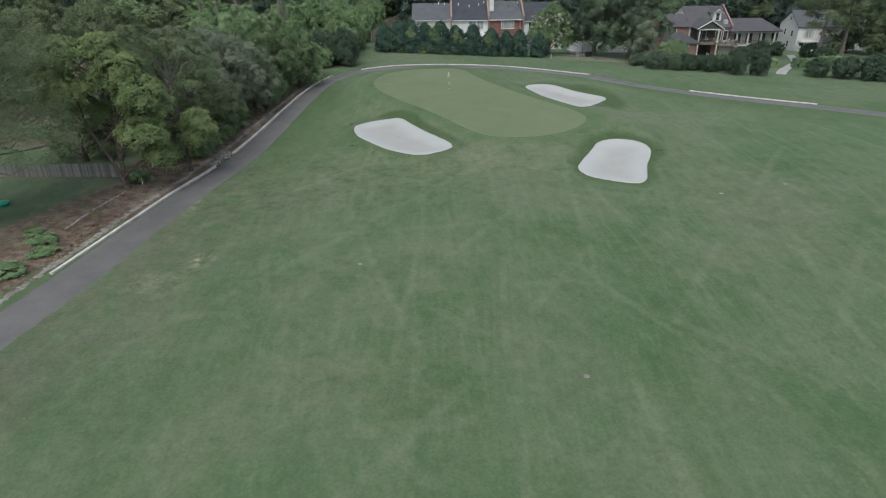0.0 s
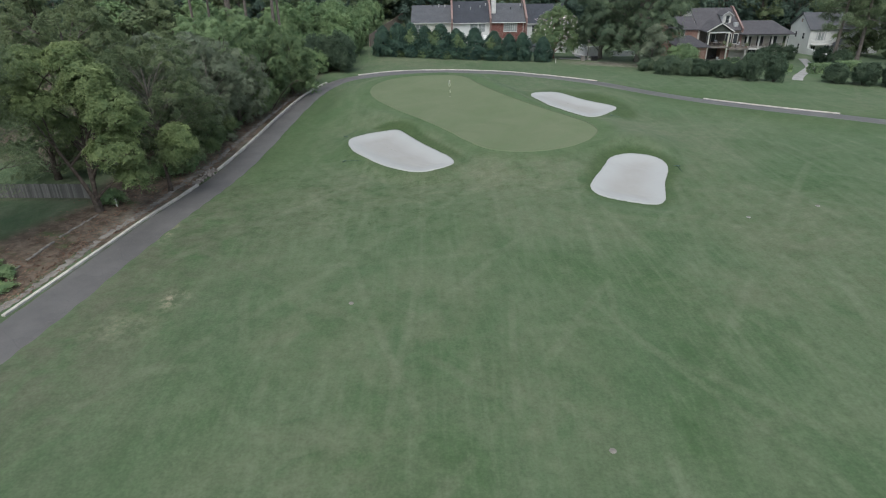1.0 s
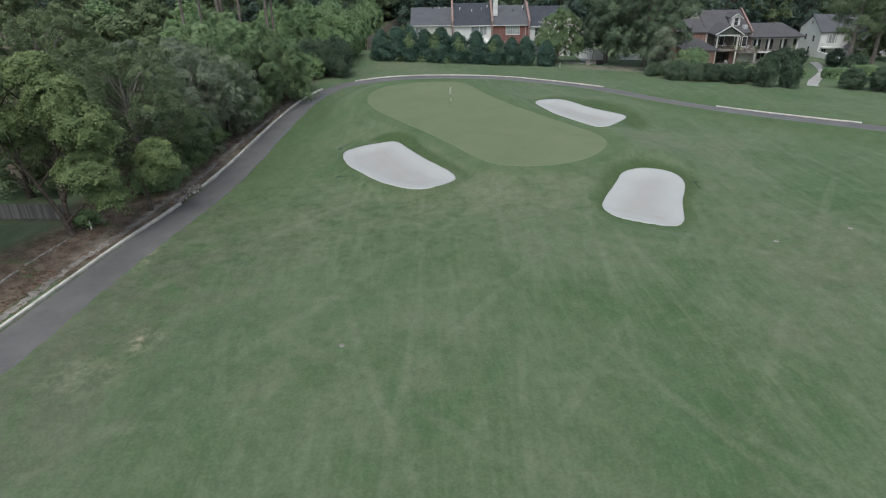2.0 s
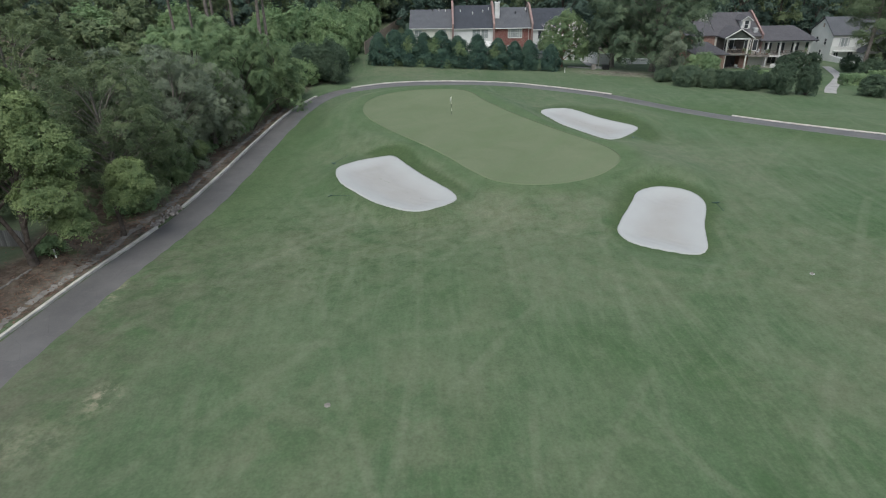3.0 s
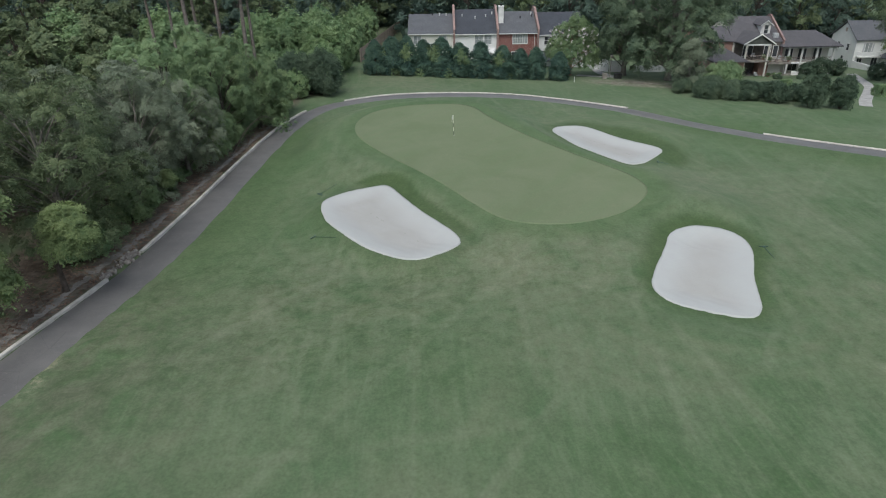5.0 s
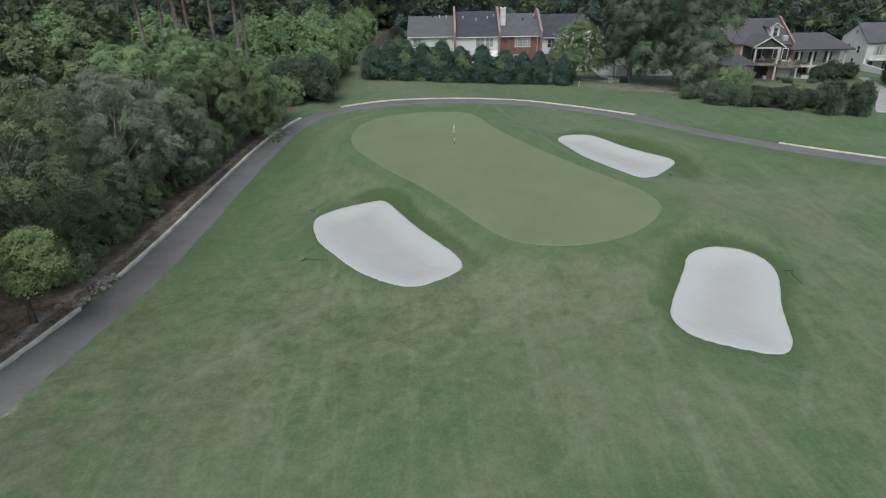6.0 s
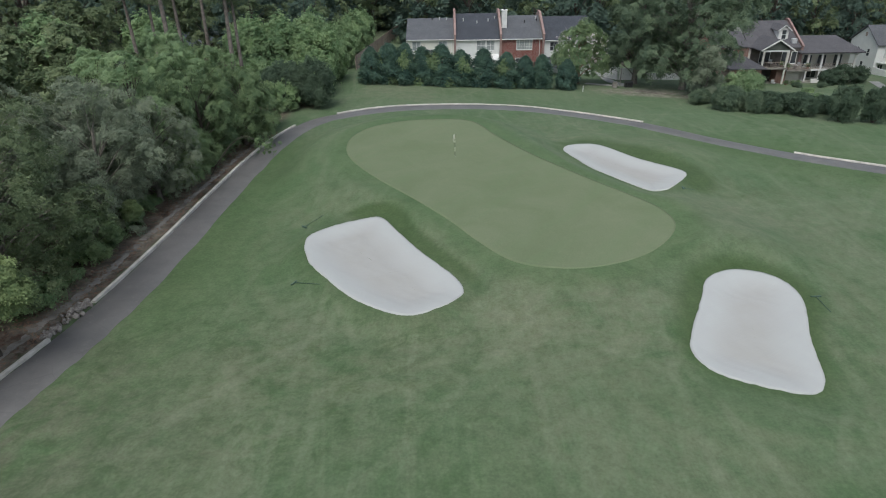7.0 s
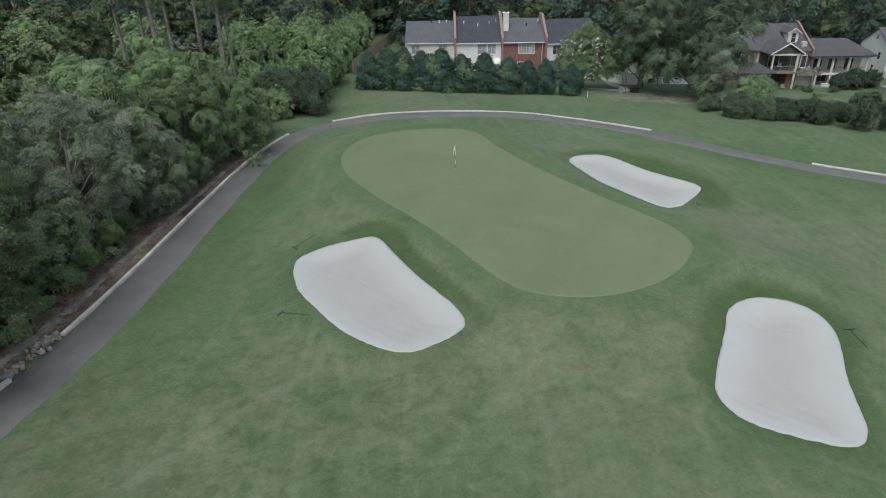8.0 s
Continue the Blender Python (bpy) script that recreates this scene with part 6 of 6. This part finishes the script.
def rough_stone(seed, size):
    rng = np.random.default_rng(seed)
    bm = bmesh.new()
    bmesh.ops.create_icosphere(bm, subdivisions=1, radius=size)
    k = rng.uniform(0.6, 1.2, 3)
    for v in bm.verts:
        v.co = Vector((v.co.x * k[0], v.co.y * k[1], v.co.z * k[2] * 0.75)) * rng.uniform(0.8, 1.15)
    me = bpy.data.meshes.new("stone")
    bm.to_mesh(me)
    bm.free()
    me.materials.append(STONE)
    return me


def stones():
    shapes = [rough_stone(60 + i, 0.22) for i in range(5)]
    rng = random.Random(4)
    pile = empty("stone_pile", pose(-23.1, 61.3, top(-23.1, 61.3)), "heap of grey broken stones in the kerb's gap", "stones")
    for i in range(58):
        y = rng.uniform(-1.9, 2.2)
        x = rng.gauss(0.0, 0.26) + y * 0.17
        child("stone", shapes[i % 5], pile, m=pose(x, y, 0.05 + 0.16 * rng.random() * (1 - abs(x)), rng.uniform(0, 360), rng.uniform(0, 360), rng.uniform(0, 360)) @ Matrix.Scale(rng.uniform(0.45, 1.15), 4))
    edge = empty("stone_edging", pose(-30.4, 47, top(-30.4, 47)), "low line of concrete blocks edging the planted bank", "edging")
    bm = boxed(-0.09, 0.09, -0.36, 0.36, -0.12, 0.10, bevel=0.03)
    block = bpy.data.meshes.new("block")
    bm.to_mesh(block)
    bm.free()
    block.materials.append(OLD_CONCRETE)
    for i in range(21):
        if i in (3, 9, 14):
            continue
        s = i / 20
        y = 36.7 + 15.1 * s
        x = -30.5 + 1.9 * s + 0.2 * math.sin(s * 6)
        child("block", block, edge, m=pose(x + 30.4, y - 47, top(x, y) - top(-30.4, 47) + rng.uniform(-0.05, 0.02), rng.uniform(-5, 5), rng.uniform(-6, 6), -9 + rng.uniform(-7, 7)))


def drain_edge():
    """Old concrete strip between path and bank, broken into slabs."""
    rng = random.Random(14)
    ob = empty("concrete_strip", Matrix.Identity(4), "broken grey concrete strip along the bank", "concrete strip", kind="structure")
    line = spline([(-28.3, 29.9), (-27.6, 35.8), (-26.85, 41.4), (-26.1, 48.1), (-25.1, 53.5), (-24.4, 60.1), (-23.6, 66.0), (-23.15, 73.8), (-22.6, 82.0), (-22.0, 90.0), (-21.3, 98.0)], 26)
    edges = [(rng.uniform(0.10, 0.40), rng.uniform(0.08, 0.32), rng.uniform(0.0, 0.09)) for _ in line]
    for i in range(len(line) - 1):
        if rng.random() < 0.06 and line[i][1] > 44:
            continue
        a, b = line[i], line[i + 1]
        d = (b - a) / np.linalg.norm(b - a)
        s = np.array([-d[1], d[0]])
        (l0, r0, h0), (l1, r1, h1) = edges[i], edges[i + 1]
        c = [a + d * 0.008 + s * l0, a + d * 0.008 - s * r0, b - d * 0.008 - s * r1, b - d * 0.008 + s * l1]
        v = [(q[0], q[1], top(q[0], q[1]) + h) for q, h in zip(c, (h0, h0 * 0.5, h1 * 0.5, h1))]
        v += [(x, y, z - 0.25) for x, y, z in v]
        f = [(3, 2, 1, 0), (4, 5, 6, 7), (0, 1, 5, 4), (1, 2, 6, 5), (2, 3, 7, 6), (3, 0, 4, 7)]
        child("slab", mesh_of("slab", v, f, OLD_CONCRETE), ob)


def board_fence(name, a, b, h, material, label, board=0.15):
    """Close-boarded fence; each board stands on its own."""
    a, b = np.array(a, float), np.array(b, float)
    length = np.linalg.norm(b - a)
    d = (b - a) / length
    turn = math.degrees(math.atan2(d[1], d[0]))
    g0 = top(*a)
    ob = empty(name, pose(a[0], a[1], g0, 0, 0, turn), label, "fence")
    bm = boxed(-board / 2 + 0.006, board / 2 - 0.006, -0.012, 0.012, 0.03, h)
    mesh = bpy.data.meshes.new("board")
    bm.to_mesh(mesh)
    bm.free()
    mesh.materials.append(material)
    rng = random.Random(len(name))
    n = int(length / board)
    for i in range(n):
        s = (i + 0.5) * board
        p = a + d * s
        child("board", mesh, ob, m=pose(s, rng.uniform(-0.006, 0.006), top(*p) - g0, 0, rng.uniform(-0.6, 0.6), 0) @ Matrix.Diagonal((1, 1, rng.uniform(0.97, 1.02), 1)))
    for i in range(int(length / 2.4) + 1):
        s = min(i * 2.4, length)
        p = a + d * s
        part("post", boxed(s - 0.05, s + 0.05, 0.03, 0.13, -0.3 + top(*p) - g0, h - 0.02 + top(*p) - g0), material, ob)
    return ob


def low_wall(name, a, b, h, thick, label, material=None):
    a, b = np.array(a, float), np.array(b, float)
    n = np.linalg.norm(b - a)
    g = min(top(*a), top(*b))
    ob = empty(name, pose(a[0], a[1], g, 0, 0, math.degrees(math.atan2(b[1] - a[1], b[0] - a[0]))), label, "garden wall")
    part("wall", boxed(0, n, -thick / 2, thick / 2, -0.3, h, bevel=0.02), material or STUCCO, ob)
    part("coping", boxed(-0.05, n + 0.05, -thick / 2 - 0.05, thick / 2 + 0.05, h + 0.001, h + 0.09, bevel=0.02), material or STUCCO, ob)
    return ob


def paving(name, points, width, label):
    """A flat concrete walk in slabs that follows the ground."""
    line = spline(points, 6)
    ob = empty(name, Matrix.Identity(4), label, "pavement", kind="structure")
    for i in range(len(line) - 1):
        a, b = line[i], line[i + 1]
        d = (b - a) / np.linalg.norm(b - a)
        s = np.array([-d[1], d[0]]) * width / 2
        c = [a + d * 0.01 + s, a + d * 0.01 - s, b - d * 0.01 - s, b - d * 0.01 + s]
        v = [(p[0], p[1], top(p[0], p[1]) + 0.05) for p in c]
        v += [(x, y, z - 0.3) for x, y, z in v]
        f = [(3, 2, 1, 0), (4, 5, 6, 7), (0, 1, 5, 4), (1, 2, 6, 5), (2, 3, 7, 6), (3, 0, 4, 7)]
        child("slab", mesh_of("slab", v, f, WALK_CONCRETE), ob)
    return ob


def lamp_post(x, y):
    ob = empty("lamp_post", pose(x, y, top(x, y)), "slim grey lamp post beside the garden walk", "lamp post")
    part("pole", rod(bmesh.new(), (0, 0, -0.2), (0, 0, 3.6), 0.07, 0.05), OLD_CONCRETE, ob)
    part("lantern", boxed(-0.22, 0.22, -0.22, 0.22, 3.6, 3.95, bevel=0.06), OLD_CONCRETE, ob, "square lantern")
    part("cap", rod(bmesh.new(), (0, 0, 3.95), (0, 0, 4.15), 0.3, 0.05, 8), DARK_METAL, ob)


def utility_box(x, y, w, d, h, material, label):
    ob = empty("utility_box", pose(x, y, top(x, y)), label, "utility box")
    part("cabinet", boxed(-w / 2, w / 2, -d / 2, d / 2, -0.1, h, bevel=0.03), material, ob)
    part("lid", boxed(-w / 2 - 0.03, w / 2 + 0.03, -d / 2 - 0.03, d / 2 + 0.03, h + 0.001, h + 0.06, bevel=0.02), material, ob)


def marker(x, y, h, material, label):
    ob = empty("marker_stake", pose(x, y, top(x, y)), label, "stake")
    part("stake", rod(bmesh.new(), (0, 0, -0.2), (0, 0, h), 0.06, 0.05), material, ob)


def tee_block(x, y, label, pale):
    """Small low sprinkler lid in the turf."""
    ob = empty("sprinkler_head", pose(x, y, top(x, y)), label, "sprinkler head", "sprinkler heads")
    part("ring", rod(bmesh.new(), (0, 0, -0.05), (0, 0, 0.03), 0.17, 0.16, 14), WALK_CONCRETE if pale else OLD_CONCRETE, ob)
    part("cap", rod(bmesh.new(), (0, 0, 0.03), (0, 0, 0.07), 0.11, 0.10, 14), OLD_CONCRETE, ob)


flagstick()
rake((-11.2, 74.4), (-9.9, 75.9))
rake((-10.1, 65.4), (-8.2, 64.5))
rake((20.75, 80.3), (21.75, 80.15))
rake((22.9, 62.8), (22.9, 61.1))
stones()
drain_edge()
board_fence("yard_fence", (-45.2, 56.0), (-30.8, 55.4), 1.35, FENCE_WOOD, "weathered grey board fence across the back yard")
board_fence("side_fence", (-15.2, 141), (-10.6, 187), 2.5, BROWN_WOOD, "brown board fence running back beside the town houses")
low_wall("garden_wall", (29.6, 150.0), (31.4, 143.0), 2.6, 0.25, "white garden wall beside the oak")
low_wall("garden_wall", (31.6, 142.9), (34.2, 142.8), 2.0, 0.25, "white garden wall beside the oak")
low_wall("garden_wall", (36.4, 143.2), (43.5, 143.0), 1.1, 0.25, "low white garden wall behind the oak")
paving("garden_walk", [(31.5, 160), (30.6, 151), (29.6, 141), (30.4, 134.8), (24.5, 137.6)], 1.6, "pale concrete garden walk")
paving("lawn_walk", [(57.6, 106.6), (59.6, 110), (62.4, 114), (66.6, 120), (71, 127), (80, 146)], 1.6, "pale concrete walk between the hedges")
lamp_post(29.4, 133.8)
utility_box(28.2, 132.6, 0.7, 0.6, 0.9, OLD_CONCRETE, "pale grey utility box at the lawn's edge")
utility_box(30.6, 133.0, 1.2, 0.9, 0.8, DARK_METAL, "dark grey utility box at the lawn's edge")
marker(22.0, 128.0, 0.9, WHITE_PAINT, "white boundary stake on the lawn")
for x, y, pale in ((24.5, 50.6, True), (31.0, 52.4, True), (7.3, 25.5, False), (-5.9, 38.1, False)):
    tee_block(x, y, f"small round {'pale' if pale else 'dark'} sprinkler head set in the turf", pale)
marker(-27.9, 53.9, 0.7, WHITE_PAINT, "short white pipe standing in the leaf litter")


def yard_toy():
    """Green plastic sand-box lid, half in view on the lawn."""
    x, y = -37.8, 48.8
    ob = empty("sandbox_toy", pose(x, y, top(x, y), 0, 0, 20), "bright green plastic toy on the yard's lawn", "toy")
    part("tub", rod(bmesh.new(), (0, 0, 0), (0, 0, 0.22), 0.62, 0.70, 18), TOY_GREEN, ob)
    part("lid", rod(bmesh.new(), (0, 0, 0.221), (0, 0, 0.34), 0.72, 0.35, 18), TOY_GREEN, ob)


def neighbour_house(x, y, turn, w, d, h, rise, wall, roof, label):
    g = top(x, y)
    ob = empty("neighbour_house", pose(x, y, g, 0, 0, turn), label, "house", "houses among the trees")
    prof = [(-d / 2, -0.5), (d / 2, -0.5), (d / 2, h - 0.2), (0, h + rise - 0.22), (-d / 2, h - 0.2)]
    part("wall", prism(bmesh.new(), prof, "x", -w / 2, w / 2), wall, ob)
    part("roof", gable_roof(bmesh.new(), -w / 2 - 0.4, w / 2 + 0.4, -d / 2, 0, d / 2, h, h + rise), roof, ob)
    for u in (-w / 4, w / 4):
        window(ob, u, 0.9, 1.4, 1.3, -d / 2)


def parked_car(x, y, turn):
    ob = empty("parked_car", pose(x, y, top(x, y), 0, 0, turn), "silver car parked beside the neighbour's house", "car")
    bm = prism(bmesh.new(), [(-2.2, 0.35), (2.2, 0.35), (2.25, 0.75), (1.3, 0.95), (0.6, 1.42), (-1.2, 1.45), (-1.9, 1.0), (-2.25, 0.9)], "y", -0.85, 0.85)
    bmesh.ops.bevel(bm, geom=bm.edges[:], offset=0.06, segments=2, affect="EDGES")
    part("body", bm, CAR_PAINT, ob)
    part("side_glass", prism(bmesh.new(), [(-1.5, 1.02), (1.0, 1.0), (0.52, 1.36), (-1.15, 1.38)], "y", -0.87, 0.87), GLASS, ob)
    for u in (-1.4, 1.4):
        for v in (-0.8, 0.8):
            wheel = part("wheel", rod(bmesh.new(), (u, v - 0.11, 0.33), (u, v + 0.11, 0.33), 0.33, 0.33, 16), RUBBER, ob)
            part("rim", rod(bmesh.new(), (u, v - 0.125, 0.33), (u, v + 0.125, 0.33), 0.2, 0.2, 12), CAR_PAINT, wheel)


yard_toy()
neighbour_house(-53.5, 168.0, 8, 10, 7, 1.9, 2.0, TAN_BRICK, BLUE_GREY, "low house with a blue-grey metal roof among the pines")
neighbour_house(-57.0, 130.0, 25, 12, 8, 2.6, 2.2, TAN_BRICK, GREY_ROOF, "brick house with a grey roof behind the woods")
neighbour_house(-30.0, 172.0, -6, 14, 9, 2.8, 2.4, TAN_BRICK, WARM_ROOF, "brick house with a grey roof among the trees")
parked_car(-53.0, 158.5, 15)
